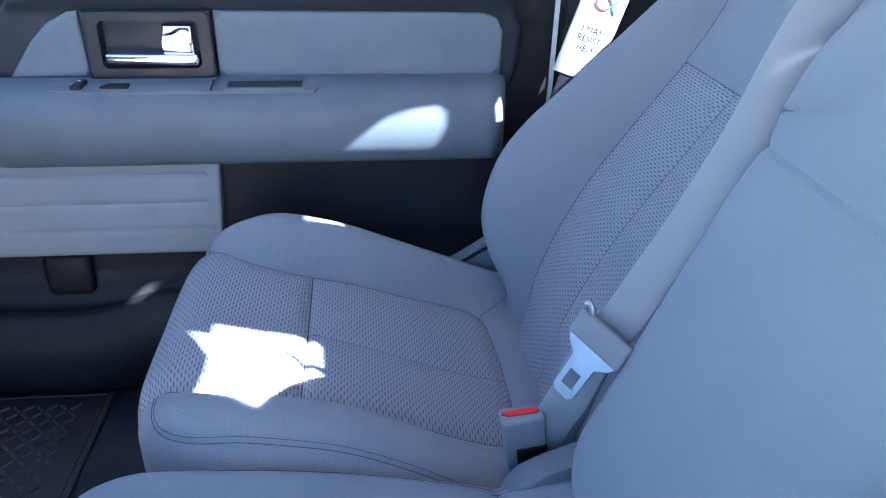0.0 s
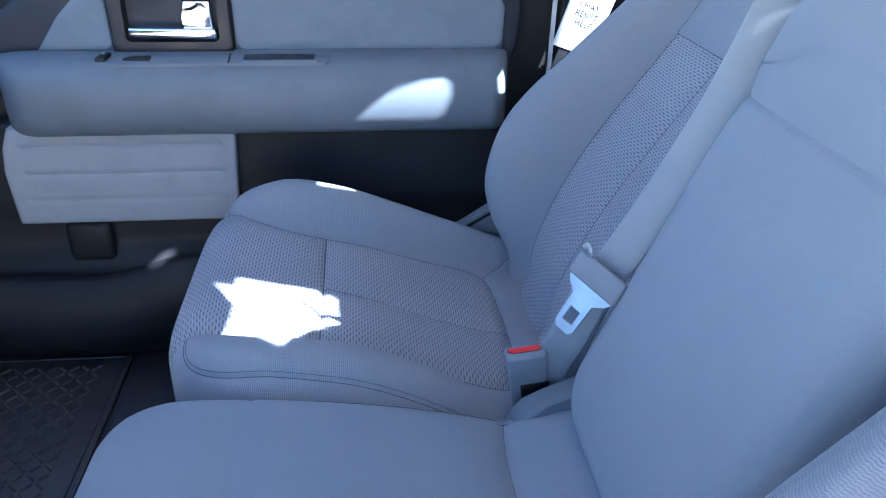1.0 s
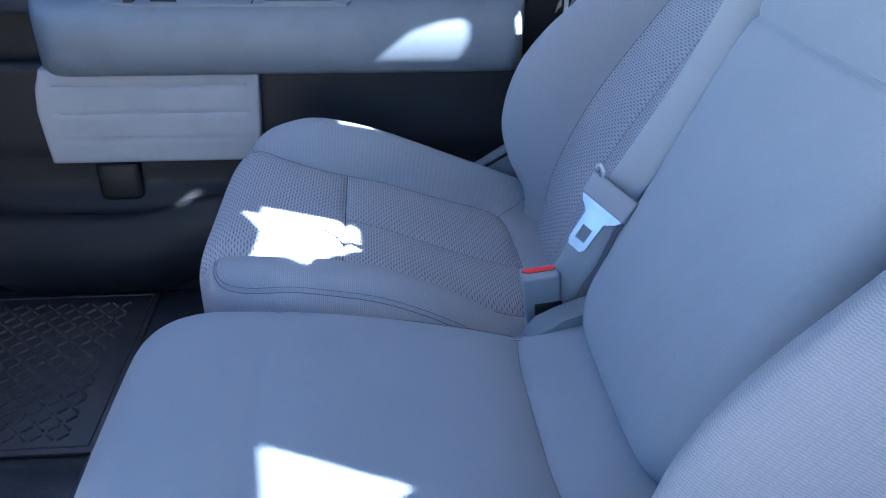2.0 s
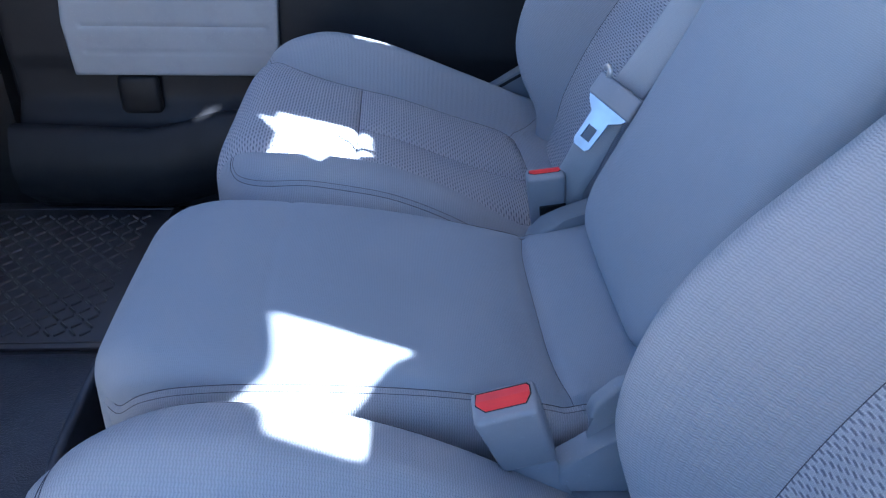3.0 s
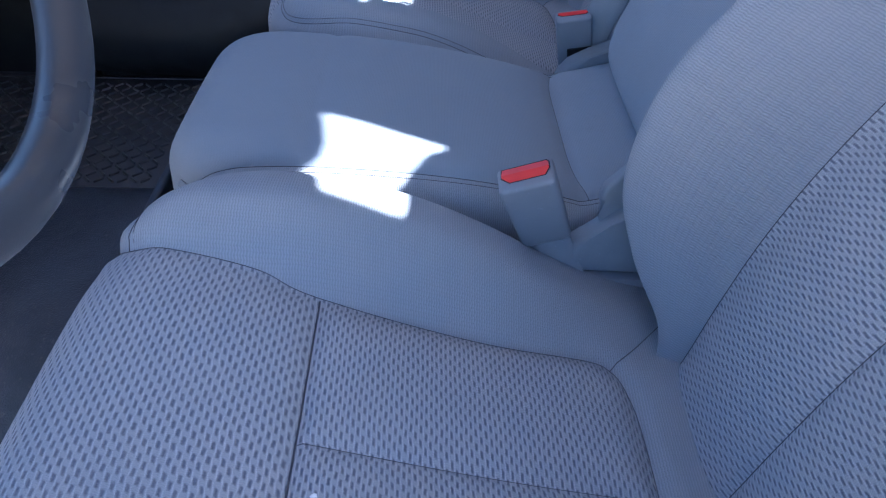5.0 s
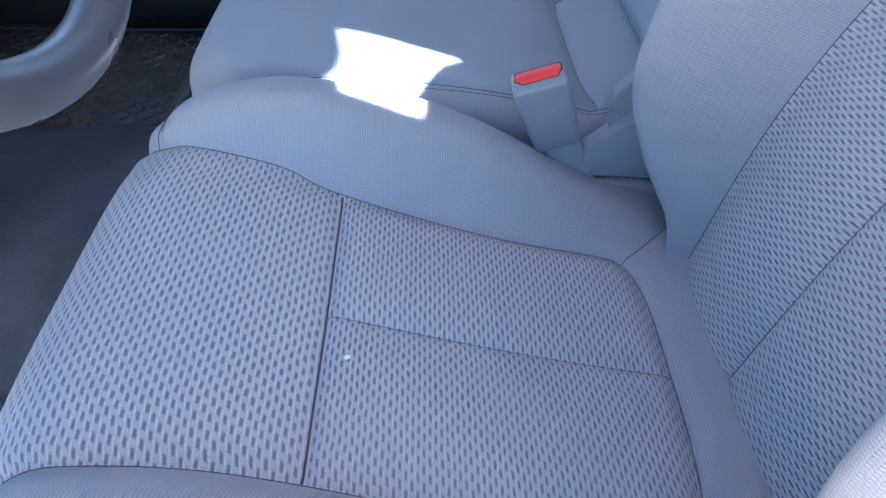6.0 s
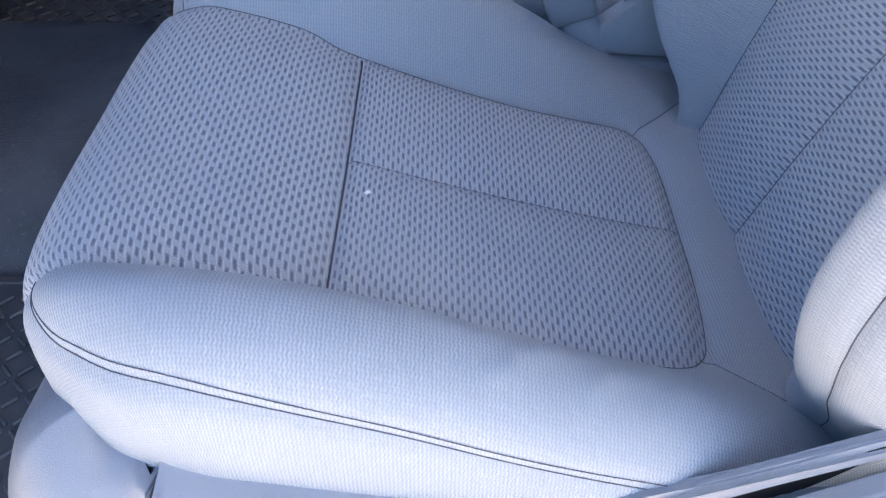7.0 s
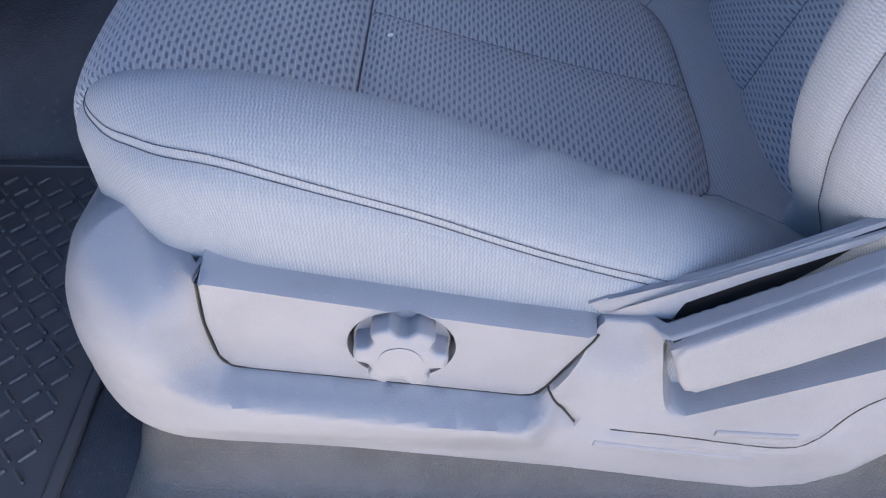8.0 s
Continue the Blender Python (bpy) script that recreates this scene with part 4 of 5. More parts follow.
    flats = lambda a, b, n: np.column_stack([a, Y0 - n, b])
    star = lambda k: [(kx + k * (0.0245 + 0.0036 * math.tanh(2.6 * math.cos(6 * t + 0.6) + 0.6)) * math.cos(t), kz + k * (0.0245 + 0.0036 * math.tanh(2.6 * math.cos(6 * t + 0.6) + 0.6)) * math.sin(t))
                      for t in np.linspace(0, 2 * math.pi, 120, endpoint=False)]
    kb = relief("knob", star(1.0), lambda a, b: 0.002 + 0.001 * (np.hypot(a - kx, b - kz) < 0.018), flats, GREY_TRIM, trim, "light grey lobed knob", (), 0.004, 0.024, 0.0028, True, False)
    wpart("knob_skirt", prism([tuple(q) for q in circle(0.029)[:-1]], -0.021, -0.013, flat, 0.002, 2), GREY_TRIM, kb)
    wpart("knob_cap", prism([tuple(q) for q in circle(0.0130)[:-1]], 0.001, 0.0036, flat, 0.001, 2), GREY_TRIM, kb)
    # the recliner lever
    bar = [(0.1965, 0.934), (0.2065, 0.905), (0.2135, 0.893), (0.220, 0.8945), (0.269, 0.924), (0.311, 0.954), (0.48, 1.072), (0.48, 1.136), (0.288, 1.0005), (0.250, 0.973), (0.2025, 0.9405)]
    relief("recline_lever", bar, lambda a, b: 0.004 + 0 * a, place, GREY_TRIM, trim, "light grey recline lever", (), 0.006, 0.012, 0.004, True)
    wpart("lever_gap", tube(spline([place(a, crease(a) - 0.0030, -0.0045) for a in (0.198, 0.225, 0.254, 0.293, 0.36, 0.47)], 0.01), 0.0011, 6), BLACK_TRIM, trim, "dark gap over the lever")
    # slotted strip above it
    under_strip = lambda a: float(np.interp(a, [0.2, 0.281, 0.305, 0.48], [0.9505, 0.9985, 1.0135, 1.1215]))
    back = lambda y: (lambda a, b, n: (a, y - n + 0.55 * max(0.0, b - under_strip(a)), b))
    lo = [(a, under_strip(a)) for a in (0.203, 0.24, 0.281, 0.305, 0.36, 0.42, 0.48)]
    slot = [(a, b - 0.022) for a, b in lo] + [(a, b + 0.006) for a, b in lo[::-1]]
    wpart("slot", prism(slot, -0.004, 0.0, lambda a, b, n: (a, -0.3862 - n, b)), BLACK_TRIM, trim, "black slot", False)
    strip = [(0.149, 0.948), (0.159, 0.938), (0.202, 0.934)] + lo + [(0.48, 1.131), (0.36, 1.055), (0.306, 1.0225), (0.25, 0.9885), (0.225, 0.974), (0.212, 0.967), (0.198, 0.961), (0.16, 0.953)]
    wpart("slot_strip", prism(strip, -0.006, 0.0, back(-0.3885), 0.0018), GREY_TRIM, trim, "light grey plastic strip")
    # dark gaps between the mouldings
    ln = spline(np.array(toward(panel[1:-4], 0.997)), 0.004)
    wpart("panel_gap", tube(place(ln[:, 0], ln[:, 1], -0.0095 - 0.018 * smooth(ln[:, 1] - fold(ln[:, 0]), -0.0025, 0.006)), 0.0009, 6), BLACK_TRIM, trim, "dark gap round the panel")
    for line in ([(0.129, 0.886), (0.139, 0.868), (0.152, 0.847)], [(0.177, 0.840), (0.223, 0.834), (0.263, 0.827), (0.298, 0.823), (0.316, 0.834), (0.341, 0.878), (0.40, 0.93)]):
        ln = spline(line, 0.006)
        wpart("joint_gap", tube(place(ln[:, 0], ln[:, 1], depth(ln[:, 0], ln[:, 1]) - 0.0022), 0.0009, 6), BLACK_TRIM, trim, "dark joint")
    for line in ([(0.167, 0.827), (0.22, 0.818), (0.28, 0.808)], [(0.246, 0.841), (0.301, 0.838)]):
        ln = spline(line, 0.006)
        wpart("raised_rib", tube(place(ln[:, 0], ln[:, 1], depth(ln[:, 0], ln[:, 1]) - 0.0032), 0.0046, 10), GREY_TRIM, trim, "raised rib")
    return trim


def build_lap_belt():
    belt = thing("seat_belt", (0.27, -0.39, 0.975), "tan webbing lap belt end coming out of the trim slot", "seat belt")
    strap("webbing", [(0.235, -0.378, 0.948), (0.272, -0.386, 0.980), (0.30, -0.390, 1.012), (0.37, -0.394, 1.09), (0.46, -0.40, 1.2)], [(0.55, -0.55, 0.15)] * 5, 0.030, WEB_TAN, belt, "tan webbing")


# ---- passenger door ----
def build_door():
    door = thing("passenger_door", (0.0, 1.08, 0.72), "closed passenger door with grey trim and chrome handle", "car door")
    D = to_door
    skin = [(-0.62, 0.676), (0.435, 0.676), (0.435, 1.40), (-0.62, 1.40)]
    wpart("door_skin", prism(skin, -0.05, 0, D(1.10)), BLACK_TRIM, door, "black inner door skin", False)
    # upper trim: dark surround
    up = [(-0.56, 1.20), (0.345, 1.20), (0.362, 1.24), (0.366, 1.30), (0.350, 1.345), (0.31, 1.368), (-0.30, 1.372), (-0.38, 1.355), (-0.46, 1.29), (-0.52, 1.22)]
    relief("upper_surround", up, lambda a, b: 0 * a + 0.012 * smooth(b, 1.335, 1.35), D(1.072), SURROUND, door, "dark grey upper surround", (), 0.012, 0.03, 0.012, True)
    panel_r = [(-0.098, 1.238), (0.331, 1.238), (0.333, 1.305), (0.322, 1.325), (0.30, 1.331), (-0.098, 1.335)]
    relief("upper_panel", panel_r, lambda a, b: 0 * a, D(1.058), DOOR_MID, door, "grey inset panel", (), 0.012, 0.012, 0.004, True)
    panel_l = [(-0.40, 1.24), (-0.284, 1.24), (-0.291, 1.335), (-0.305, 1.334), (-0.335, 1.318), (-0.362, 1.292)]
    relief("upper_panel", panel_l, lambda a, b: 0 * a, D(1.058), DOOR_MID, door, "grey inset panel", (), 0.01, 0.012, 0.004, True)
    # handle bezel: a frame round a deep pocket
    pocket = [(-0.256, 1.254), (-0.126, 1.254), (-0.120, 1.260), (-0.120, 1.317), (-0.126, 1.323), (-0.256, 1.323), (-0.262, 1.317), (-0.262, 1.260)]
    wide = [(-0.191 + (x + 0.191) * 1.035, 1.2885 + (z - 1.2885) * 1.06) for x, z in pocket]
    frame_line = [(-0.284, 1.238), (-0.100, 1.238), (-0.102, 1.336), (-0.284, 1.336)]
    sized = lambda k: [(-0.191 + (x + 0.191) * k, 1.2885 + (z - 1.2885) * k) for x, z in pocket]
    fine = lambda q: np.array([(p[0] + (r[0] - p[0]) * i / 8, p[1] + (r[1] - p[1]) * i / 8) for p, r in zip(q, q[1:] + q[:1]) for i in range(8)] + [q[0]])
    rings = [fine(sized(1.0)), fine(sized(0.97)), fine(wide)]
    hollow = lambda a, b: np.where(inside(np.column_stack([a, b]), sized(0.985)), -0.030, 0.0)
    bz = relief("handle_bezel", frame_line, hollow, D(1.050), BEZEL, door, "charcoal handle bezel", (), 0.008, 0.02, 0.003, True, rings=rings)
    hx = lambda pts, lo, hi, bev, nm, lb: wpart(nm, prism(pts, lo, hi, D(1.05), bev, 3), CHROME, bz, lb)
    hx([(-0.256, 1.263), (-0.124, 1.258), (-0.122, 1.266), (-0.124, 1.275), (-0.256, 1.277)], -0.014, 0.006, 0.004, "handle_bar", "chrome pull bar")
    hx([(-0.176, 1.272), (-0.128, 1.272), (-0.130, 1.316), (-0.172, 1.317), (-0.171, 1.290)], -0.02, 0.000, 0.003, "handle_plate", "chrome plate")
    # armrest, drawn along the door with rounded ends
    verts, faces = [], []
    prof = [(1.060, 1.240), (1.040, 1.238), (1.012, 1.232), (0.996, 1.222), (0.986, 1.205), (0.983, 1.18), (0.986, 1.15), (0.994, 1.128), (1.006, 1.118), (1.03, 1.113), (1.06, 1.112)]
    xs = np.concatenate([np.linspace(-0.46, -0.40, 8), np.linspace(-0.38, 0.30, 24), np.linspace(0.306, 0.338, 9)])
    for x in xs:
        k = 1 - (max(0, (-0.40 - x) / 0.062)) ** 2.4 * 0.8 - (max(0, (x - 0.302) / 0.037)) ** 3 * 0.75
        for y, zz in prof:
            verts.append((x, 1.06 - (1.06 - y) * k, 1.176 + (zz - 1.176) * (0.9 + 0.1 * k)))
    m = len(prof)
    for i in range(len(xs) - 1):
        for j in range(m - 1):
            faces.append((i * m + j, (i + 1) * m + j, (i + 1) * m + j + 1, i * m + j + 1))
    faces += [tuple(range(m)), tuple(range((len(xs) - 1) * m, len(xs) * m))[::-1]]
    arm = wpart("armrest", mesh_of("armrest", verts, faces, DOOR_GREY), None, door, "grey grained vinyl armrest")
    top = lambda a, b, n: (a, b, 1.2325 + (b - 1.012) * 0.18 + n)
    plate = [(-0.345, 1.035), (-0.335, 1.012), (-0.27, 1.003), (0.045, 1.003), (0.052, 1.012), (0.05, 1.038)]
    wpart("switch_plate", prism(plate, -0.004, 0.0012, top, 0.0008), DOOR_GREY, arm, "grey switch plate")
    # Flat plate, not a hollow; the recess's shade is put into its dark colour.
    wpart("pull_cup_shade", prism([(-0.082, 1.0085), (0.026, 1.0085), (0.028, 1.033), (-0.082, 1.033)], 0.0005, 0.0026, top, 0.001), SURROUND, arm, "dark plate standing in for the shaded pull recess")
    wpart("pull_cup_lip", prism([(-0.086, 1.003), (0.03, 1.003), (0.03, 1.0075), (-0.086, 1.0075)], 0.001, 0.0045, top, 0.001), DOOR_GREY, arm)
    wpart("plate_gap", prism([(-0.1045, 1.003), (-0.1025, 1.003), (-0.1025, 1.038), (-0.1045, 1.038)], 0.001, 0.0028, top), BLACK_TRIM, arm, "", False)
    sw = wpart("window_switch", prism([(-0.302, 1.010), (-0.288, 1.010), (-0.283, 1.032), (-0.295, 1.032)], 0, 0.008, top, 0.002), BLACK_TRIM, arm, "black window switch")
    wpart("switch_mark", prism([(-0.294, 1.024), (-0.290, 1.024), (-0.290, 1.027), (-0.294, 1.027)], 0.0075, 0.0085, top), WHITE_CLOTH, sw, "pale symbol", False)
    wpart("lock_switch", prism([(-0.262, 1.014), (-0.222, 1.012), (-0.222, 1.025), (-0.25, 1.025)], 0, 0.005, top, 0.0015), BLACK_TRIM, arm, "black lock switch")
    # lower trim
    low = [(-0.60, 0.684), (0.42, 0.684), (0.42, 1.125), (-0.60, 1.125)]
    dent = lambda a, b: 0.028 * smooth(-b, -0.91, -0.86) * smooth(-a, -0.05, 0.12) + 0.008 * smooth(b, 0.955, 0.985)
    relief("lower_trim", low, dent, D(1.06), DOOR_DARK, door, "dark grey grained lower trim", (), 0.012, 0.02, 0.01, True)
    mp = [(-0.478, 0.955), (-0.118, 0.955), (-0.109, 1.122), (-0.466, 1.122), (-0.478, 1.09), (-0.483, 1.05)]
    ribs = [([(-0.45, z), (-0.135, z)], d, 0.0028) for z, d in ((1.092, 0.004), (1.044, 0.003), (0.999, 0.002))]
    relief("pocket_panel", mp, lambda a, b: 0.004 * np.cos((b - 1.04) / 0.085), D(1.034), DOOR_PALE, door, "pale grey ribbed pocket panel", ribs, 0.005, 0.02, 0.005, True)
    # lower bin with a rolled edge
    lip = [(-0.60, 0.985, 0.872), (-0.48, 0.982, 0.868), (-0.36, 0.98, 0.866), (-0.28, 0.985, 0.882), (-0.22, 0.99, 0.896), (-0.1, 0.998, 0.90), (0.05, 1.005, 0.90), (0.25, 1.01, 0.90)]
    pts = spline(lip, 0.015)
    verts, faces = [], []
    for x, y, zz in pts:
        for dy, dz in ((0.035, -0.003), (0.014, 0.003), (0.004, 0.001), (-0.002, -0.006), (-0.014, -0.03), (-0.026, -0.07), (-0.014, -0.12), (0.04, -0.17)):
            verts.append((x, y + dy, zz + dz))
    for i in range(len(pts) - 1):
        for j in range(7):
            faces.append((i * 8 + j, (i + 1) * 8 + j, (i + 1) * 8 + j + 1, i * 8 + j + 1))
    wpart("door_bin", mesh_of("door_bin", verts, faces, DOOR_DARK), None, door, "dark grey door bin")
    # Solid black block in place of the hollow; its shade is put into colour.
    wpart("cup_recess_shade", rbox((0.075, 0.02, 0.075), 0.012, 3, Matrix.Translation((-0.375, 1.046, 0.915))), BLACK_TRIM, door, "black block standing in for the shaded cup recess")
    return door


# ---- belts and buckles ----
def build_buckle(label, place, size, strap_to, dark=False):
    """place: the pose of the buckle's foot, z along it; size: width, thickness, length."""
    w, d, h = size
    b = thing("belt_buckle", place.translation, label, "buckle", group="belt buckles")
    body = rbox((w, d, h), 0.0045, 3, Matrix.Translation((0, 0, h / 2)))
    for v in body.verts:
        v.co.x *= 0.9 + 0.1 * v.co.z / h
    bmesh.ops.transform(body, matrix=place, verts=body.verts)
    case = wpart("case", body, BUCKLE_GREY, b, "grey plastic buckle case")
    at = lambda x, y, z: place @ Vector((x * w, y * d, h + z))
    k = 0.6 if dark else 1.0
    line = [(x, 0.05 + (y - 0.05) * k) for x, y in [(-0.39, 0.36), (0.37, 0.36), (0.41, 0.28), (0.41, 0.06), (0.32, -0.17), (-0.28, -0.17), (-0.41, 0.04)]]
    wpart("button_well", prism([(x * 1.05, y * 1.1 - 0.004) for x, y in line], -0.002, 0.0004, at), BLACK_TRIM, b, "dark slot round the button", False)
    rise = lambda y: 0.0002 + 0.002 * (1 - abs(y - 0.10) / 0.3)
    ridge = [(-0.41, 0.10), (0.41, 0.10)]
    verts = [at(x, y, rise(y)) for x, y in line + ridge] + [at(x, y, -0.002) for x, y in line]
    faces = [(0, 7, 8, 2, 1), (8, 3, 4, 5, 6, 7), (2, 8, 3), (0, 6, 7)] + [(i, (i + 1) % 7, 9 + (i + 1) % 7, 9 + i) for i in range(7)]
    wpart("release_button", mesh_of("release_button", verts, faces, RED, False), None, b, "red release button", False)
    if dark:
        wpart("dark_cutout", rbox((w * 0.70, 0.003, h * 0.52), 0.001, 1, place @ Matrix.Translation((w * 0.13, -d / 2, h * 0.27))), BLACK_TRIM, b, "black cut-out in the case")
    a = place @ Vector((0, 0, 0.01))
    across = place.to_3x3() @ Vector((1, 0, 0))
    mid = (a + Vector(strap_to)) / 2
    strap("stalk", [a, mid, strap_to], [across] * 3, w * 0.78, BUCKLE_GREY, b, "grey buckle stalk", 0.006)
    return b


def upright(foot, across, up):
    """A pose at foot with z along up and x across."""
    z = Vector(up).normalized()
    x = Vector(across)
    x = (x - x.dot(z) * z).normalized()
    y = z.cross(x)
    return Matrix(((x.x, y.x, z.x, foot[0]), (x.y, y.y, z.y, foot[1]), (x.z, y.z, z.z, foot[2]), (0, 0, 0, 1)))


def build_belt():
    belt = thing("seat_belt", (0.35, 0.455, 1.17), "grey webbing seat belt hanging with a steel tongue", "seat belt")
    pts = [(0.60, 0.38, 1.40), (0.52, 0.425, 1.49), (0.474, 0.445, 1.451), (0.425, 0.445, 1.331), (0.384, 0.443, 1.249), (0.346, 0.442, 1.177), (0.321, 0.443, 1.135), (0.302, 0.447, 1.078), (0.290, 0.462, 1.03), (0.286, 0.478, 0.95)]
    w = [(0.75, 0.0, -0.27), (0.75, 0.0, -0.27), (0.74, -0.12, -0.27), (0.68, -0.42, -0.25), (0.60, -0.70, -0.24), (0.57, -0.78, -0.20), (0.6, -0.74, -0.2), (0.7, -0.6, -0.2), (0.86, -0.34, -0.2), (0.9, -0.2, -0.2)]
    strap("webbing", pts, w, 0.040, WEB, belt, "pale grey webbing")
    # tongue: plastic bar over the strap, steel plate below
    o = Vector((0.320, 0.430, 1.156))
    along = Vector((-0.50, -0.06, -0.86)).normalized()
    across = Vector((0.60, -0.78, -0.10)).normalized()
    across = (across - across.dot(along) * along).normalized()
    out = along.cross(across)
    if out.x > 0:
        out = -out
    m = Matrix((( across.x, along.x, out.x, o.x), (across.y, along.y, out.y, o.y), (across.z, along.z, out.z, o.z), (0, 0, 0, 1)))
    wpart("tongue_grip", rbox((0.062, 0.026, 0.010), 0.003, 3, m @ Matrix.Translation((0, -0.005, 0))), BUCKLE_GREY, belt, "grey plastic tongue grip")
    outer = [(-0.028, 0.008), (0.028, 0.008), (0.024, 0.014), (0.013, 0.022), (0.012, 0.055), (0.008, 0.060), (-0.008, 0.060), (-0.012, 0.055), (-0.013, 0.022), (-0.024, 0.014)]
    hole = [(-0.0065, 0.034), (0.0065, 0.034), (0.0065, 0.050), (-0.0065, 0.050)]
    bm = bmesh.new()
    from mathutils.geometry import delaunay_2d_cdt
    pts2 = [Vector(p) for p in outer + hole]
    ed = [(i, (i + 1) % 10) for i in range(10)] + [(10 + i, 10 + (i + 1) % 4) for i in range(4)]
    v, e, f, *_ = delaunay_2d_cdt(pts2, ed, [], 1, 1e-7)
    bv = [bm.verts.new((p.x, p.y, 0.001)) for p in v]
    for t in f:
        c = sum((v[i] for i in t), Vector((0, 0))) / 3
        if not (abs(c.x) < 0.0065 and 0.034 < c.y < 0.050):
            bm.faces.new([bv[i] for i in t])
    ex = bmesh.ops.extrude_face_region(bm, geom=bm.faces[:])
    bmesh.ops.translate(bm, vec=(0, 0, -0.0026), verts=[q for q in ex["geom"] if isinstance(q, bmesh.types.BMVert)])
    bmesh.ops.transform(bm, matrix=m, verts=bm.verts)
    wpart("tongue_plate", bm, STEEL, belt, "polished steel tongue plate", False)
    wpart("stop_button", tube(spline([m @ Vector(q) for q in ((-0.019, -0.017, 0.003), (-0.021, -0.023, 0.006), (-0.026, -0.025, 0.006), (-0.029, -0.022, 0.003))], 0.002), 0.0032, 8), STEEL, belt, "small steel clip")
    return belt


def build_sleeve():
    """The passenger's own belt with a printed sleeve."""
    belt = thing("seat_belt", (0.45, 1.05, 1.2), "dark belt at the pillar in a white printed sleeve", "seat belt")
    a, b = Vector((0.448, 1.055, 1.235)), Vector((0.535, 1.055, 1.50))
    d = (b - a).normalized()
    w = Vector((0.93, 0, -0.30)).normalized()
    w = (w - w.dot(d) * d).normalized()
    strap("webbing", [a - d * 0.25, a, b, b + d * 0.2], [w] * 4, 0.046, DARK_TRIM, belt, "dark webbing")
    strap("sleeve", [a, (a + b) / 2, b], [w] * 3, 0.072, WHITE_CLOTH, belt, "white printed cloth sleeve", 0.004)
    for i, word in enumerate(("I MAY", "RESIST", "HELP")):
        cu = bpy.data.curves.new("text", "FONT")
        cu.body, cu.size, cu.align_x, cu.extrude = word, 0.0140, "CENTER", 0.0002
        ob = new("printed_word", cu)
        cu.materials.append(INK)
        o = a + d * (0.070 - 0.0145 * i) + Vector((0, -0.0022, 0))
        n = w.cross(d)
        ob.matrix_world = Matrix(((w.x, d.x, n.x, o.x), (w.y, d.y, n.y, o.y), (w.z, d.z, n.z, o.z), (0, 0, 0, 1)))
        dep = bpy.context.evaluated_depsgraph_get()
        dep.update()
        me = bpy.data.meshes.new_from_object(ob.evaluated_get(dep))
        me.transform(ob.matrix_world)
        bpy.data.objects.remove(ob)
        wpart("printed_word", me, None, belt, "black lettering")
    c = a + d * 0.118
    at = lambda s, t: c + w * s + d * t + Vector((0, -0.0016, 0))
    loop = [at(0.012 * math.cos(t), 0.010 * math.sin(t)) for t in np.linspace(0.5, 5.8, 24)]
    wpart("printed_loop", tube(loop, 0.0022, 6), RED_INK, belt, "red printed loop")
    wpart("printed_tail", tube([at(0.010, 0.006), at(0.017, -0.006), at(0.022, -0.012)], 0.002, 6), BLUE_INK, belt, "blue printed tail")
    wpart("printed_tail", tube([at(0.010, -0.006), at(0.017, 0.004), at(0.022, 0.010)], 0.002, 6), BLUE_INK, belt, "blue printed tail")
    return belt


def build_hinge_cover():
    """The moulded cover at the inner foot of the driver's backrest."""
    c = thing("hinge_cover", (0.27, 0.115, 0.94), "grey moulded hinge cover between the seats", "seat trim")
    at = lambda y: (lambda a, b, n: (a, y - n, b))
    neck = [(0.250, 0.96), (0.247, 1.007), (0.243, 1.022), (0.246, 1.035), (0.262, 1.053), (0.30, 1.075), (0.37, 1.09), (0.37, 0.96)]
    wedge = [(0.222, 0.952), (0.219, 0.966), (0.221, 0.980), (0.236, 0.992), (0.252, 1.006), (0.270, 1.022), (0.32, 1.05), (0.37, 1.07), (0.37, 0.946)]
    foot = [(0.228, 0.950), (0.231, 0.941), (0.26, 0.936), (0.30, 0.934), (0.37, 0.934), (0.37, 0.9465), (0.29, 0.9475)]
    wpart("neck", prism(neck, -0.006, 0.006, at(0.112), 0.004, 3), BUCKLE_GREY, c)
    wpart("cover_body", prism(wedge, -0.012, 0.012, at(0.102), 0.007, 4), BUCKLE_GREY, c)
    wpart("foot_rim", prism(foot, -0.012, 0.014, at(0.099), 0.004, 3), GREY_TRIM, c, "paler rim along the foot")
    return c


def build_far_cover():
    c = thing("hinge_cover", (0.28, 0.42, 0.96), "grey moulded hinge cover at the centre seat's far side", "seat trim")
    poly = [(0.238, 0.93), (0.240, 0.978), (0.246, 0.995), (0.258, 1.010), (0.28, 1.022), (0.31, 1.034), (0.34, 1.044), (0.37, 1.048), (0.37, 0.93)]
    wpart("cover_body", prism(poly, -0.014, 0.016, lambda a, b, n: (a, 0.425 - n, b), 0.006, 3), DOOR_GREY, c, "grey moulded cover")
    wpart("cover_foot", rbox((0.10, 0.035, 0.03), 0.008, 2, Matrix.Translation((0.30, 0.425, 0.95))), BLACK_TRIM, c, "black foot")
    return c


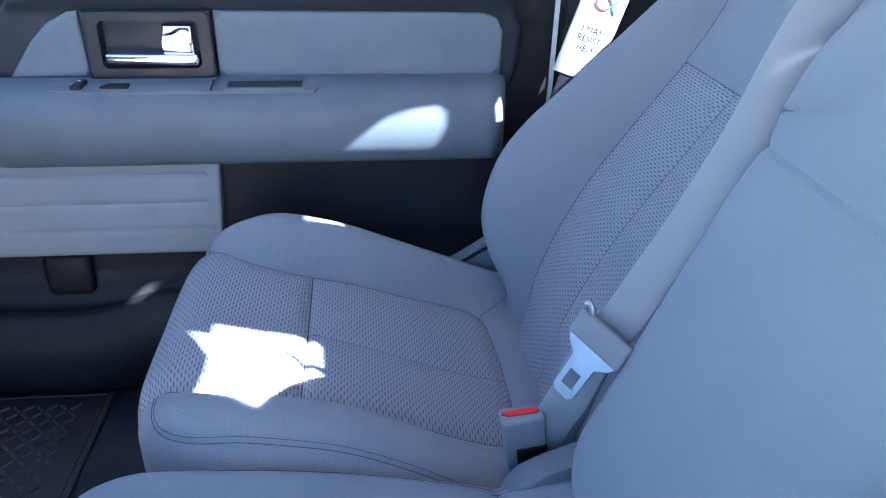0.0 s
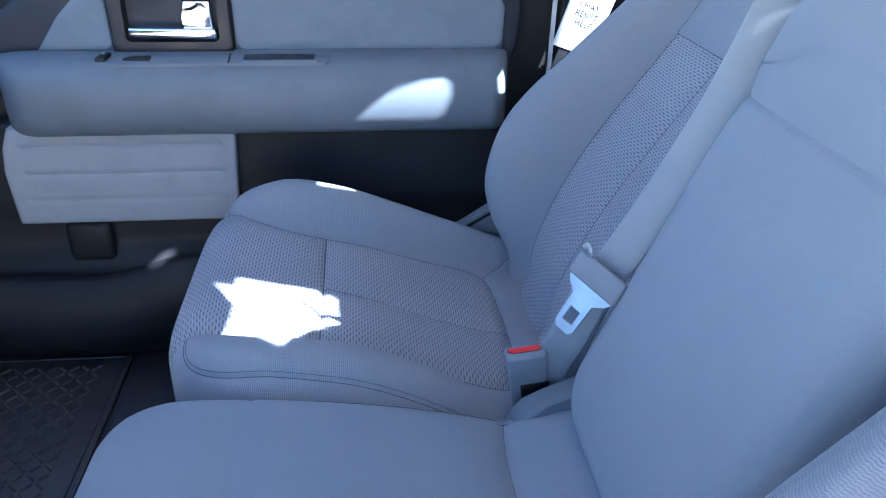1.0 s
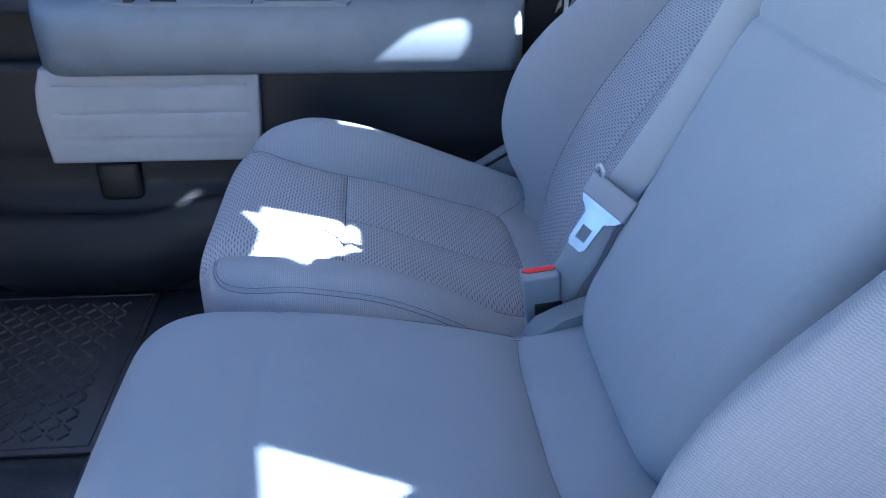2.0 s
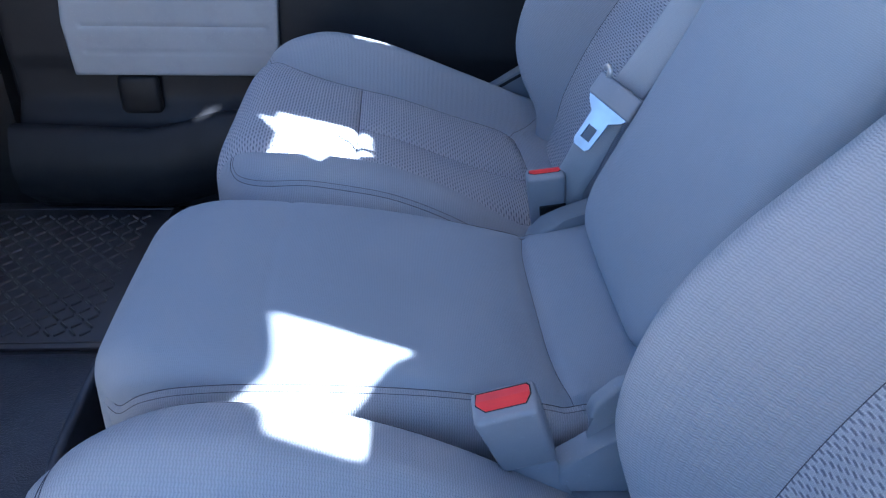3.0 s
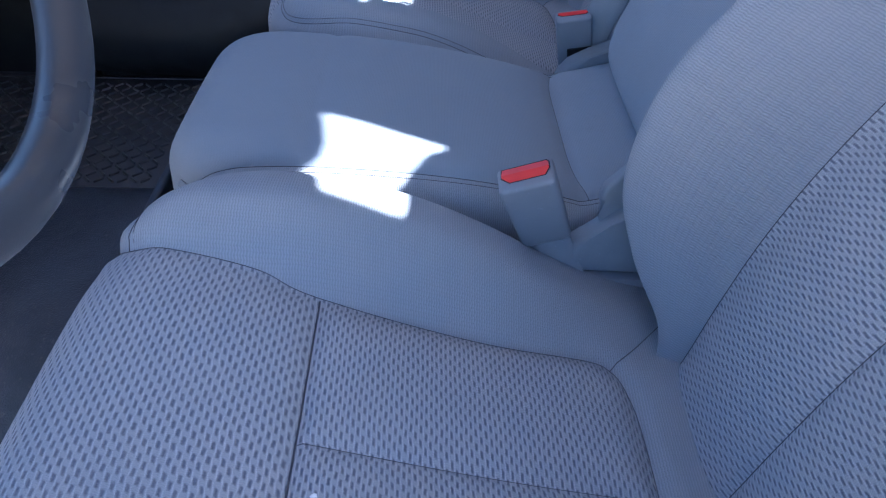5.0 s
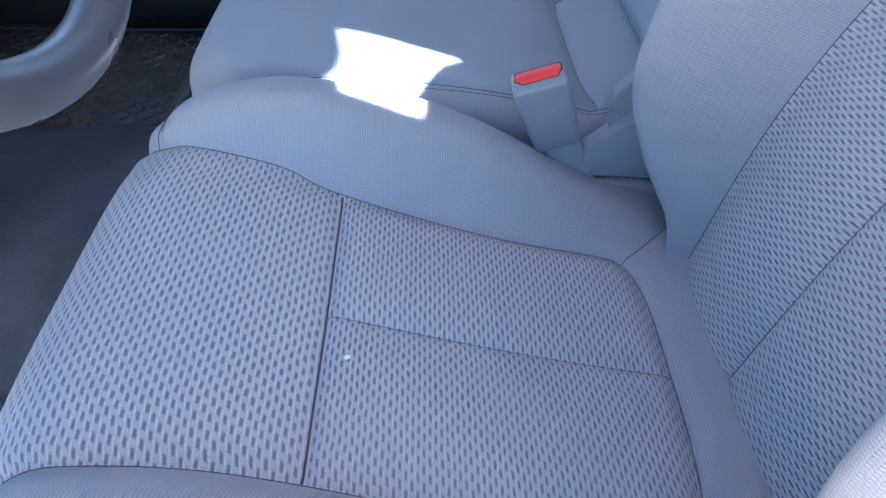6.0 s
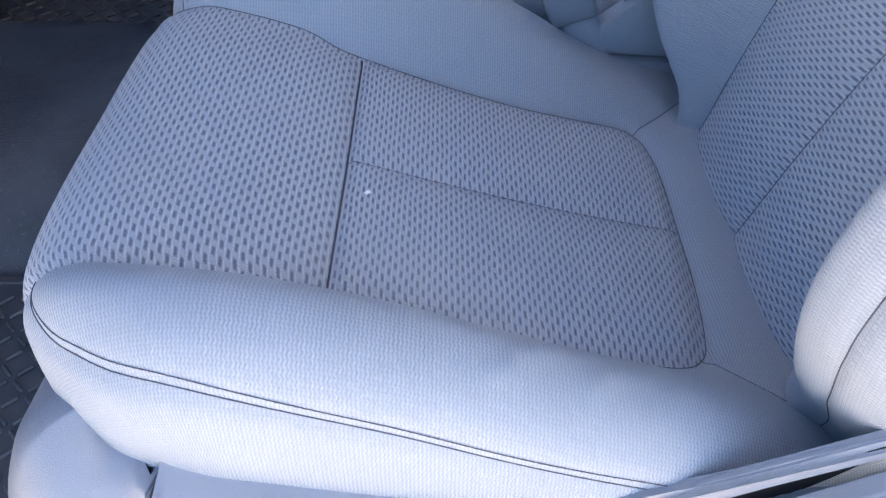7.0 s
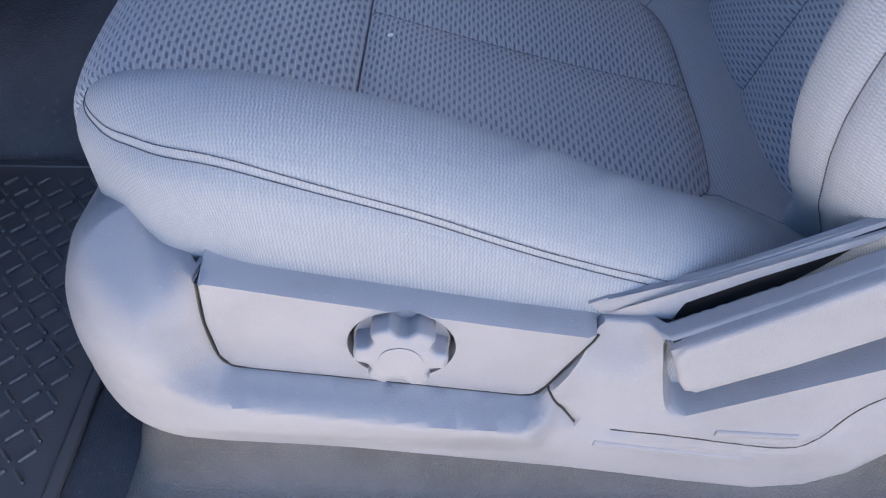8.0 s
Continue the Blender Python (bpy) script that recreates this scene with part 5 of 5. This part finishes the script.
def build_outer_trim():
    """The moulded trim at the outer rear of the passenger cushion."""
    t = thing("seat_side_trim", (0.30, 0.955, 0.94), "grey moulded side trim of the passenger seat", "seat trim")
    poly = [(0.20, 0.93), (0.235, 0.956), (0.268, 0.976), (0.325, 1.014), (0.40, 1.05), (0.40, 0.93)]
    wpart("trim_body", prism(poly, -0.02, 0.004, lambda a, b, n: (a, 0.952 - n, b), 0.005, 2), BUCKLE_GREY, t, "grey moulded trim")
    slot = [(0.25, 0.955), (0.33, 1.004), (0.33, 1.010), (0.25, 0.961)]
    wpart("slot", prism(slot, 0.002, 0.0052, lambda a, b, n: (a, 0.952 - n, b)), BLACK_TRIM, t, "black slot", False)
    return t


def build_lint():
    bm = bmesh.new()
    bmesh.ops.create_icosphere(bm, subdivisions=2, radius=1.0)
    for v in bm.verts:
        v.co *= 0.7 + 0.6 * noise.noise(v.co * 2.1)
    bmesh.ops.transform(bm, matrix=Matrix.Translation((0.022, -0.186, 1.0005)) @ Matrix.Rotation(0.4, 4, "Z") @ Matrix.Diagonal((0.0032, 0.0024, 0.0012, 1)), verts=bm.verts)
    wpart("lint", bm, WHITE_CLOTH, None, "small white fleck of lint on the driver seat", category="lint")


def build_wheel():
    """Steering wheel: leather rim, hub and spokes, leaning towards the driver."""
    o = Vector((-0.188, -0.14, 1.365))
    wheel = thing("steering_wheel", o, "dark grey steering wheel with a thick smooth rim", "steering wheel")
    lean = radians(23.4)
    up, side = Vector((-math.sin(lean), 0, math.cos(lean))), Vector((0, 1, 0))
    axis = side.cross(up)
    R = 0.191
    ring = [o + R * (math.cos(t) * side + math.sin(t) * up) for t in np.linspace(0, 2 * math.pi, 72, endpoint=False)]
    wpart("rim", tube(ring, 0.0155, 20, True), WHEEL, wheel, "dark smooth rim")
    if axis.x < 0:
        axis = -axis
    wpart("hub", rbox((0.05, 0.16, 0.13), 0.02, 4, Matrix.Translation(o - axis * 0.03) @ Matrix.Rotation(-lean, 4, "Y")), WHEEL, wheel, "dark airbag cover")
    for ang in (145, 35, 215, -124):
        t = radians(ang)
        e = math.cos(t) * side + math.sin(t) * up
        pts = [o + e * 0.05 - axis * 0.02, o + e * 0.12 - axis * 0.012, o + e * R]
        wpart("spoke", tube(spline(pts, 0.02), lambda s: 0.016 + 0.006 * s, 14), WHEEL, wheel, "dark spoke")
    col = [o - axis * 0.04, o - axis * 0.5]
    wpart("column", tube(col, 0.04, 16), BLACK_TRIM, wheel, "black steering column")
    return wheel


build_ground()
build_shell()
build_tunnel()
build_riser()
build_sun_block()
build_seat("driver seat in grey patterned cloth with plain bolsters", 0.0, -0.14, 1, 0.30, 0.92, 21)
build_seat("passenger seat in grey patterned cloth with plain bolsters", 0.035, 0.70, -1, 0.338, 0.915, 25, 0.010, 0.011, 0.55)
build_centre_seat()
build_side_trim()
build_lap_belt()
build_door()
build_hinge_cover()
build_far_cover()
build_outer_trim()
build_lint()
# driver's buckle: head at (0.175, 0.085, 1.07), leaning to the rear at its foot
build_buckle("grey belt buckle with a red button beside the driver seat", upright((0.197, 0.104, 0.988), (0.93, -0.05, 0.36), (-0.33, -0.24, 0.92)), (0.050, 0.029, 0.081), (0.224, 0.088, 0.93))
build_buckle("grey belt buckle with a red button beside the passenger seat", upright((0.277, 0.478, 0.971), (0.985, -0.03, 0.16), (-0.16, -0.20, 0.97)), (0.045, 0.022, 0.088), (0.290, 0.482, 0.91), True)
build_belt()
build_sleeve()
build_wheel()
build_mat("floor_mat", -0.95, -0.335, 0.60, 1.03, "black rubber mat with raised tread on the passenger floor", False)
build_mat("floor_mat", -0.95, -0.255, -0.41, 0.035, "black rubber mat with raised tread on the driver floor", True)
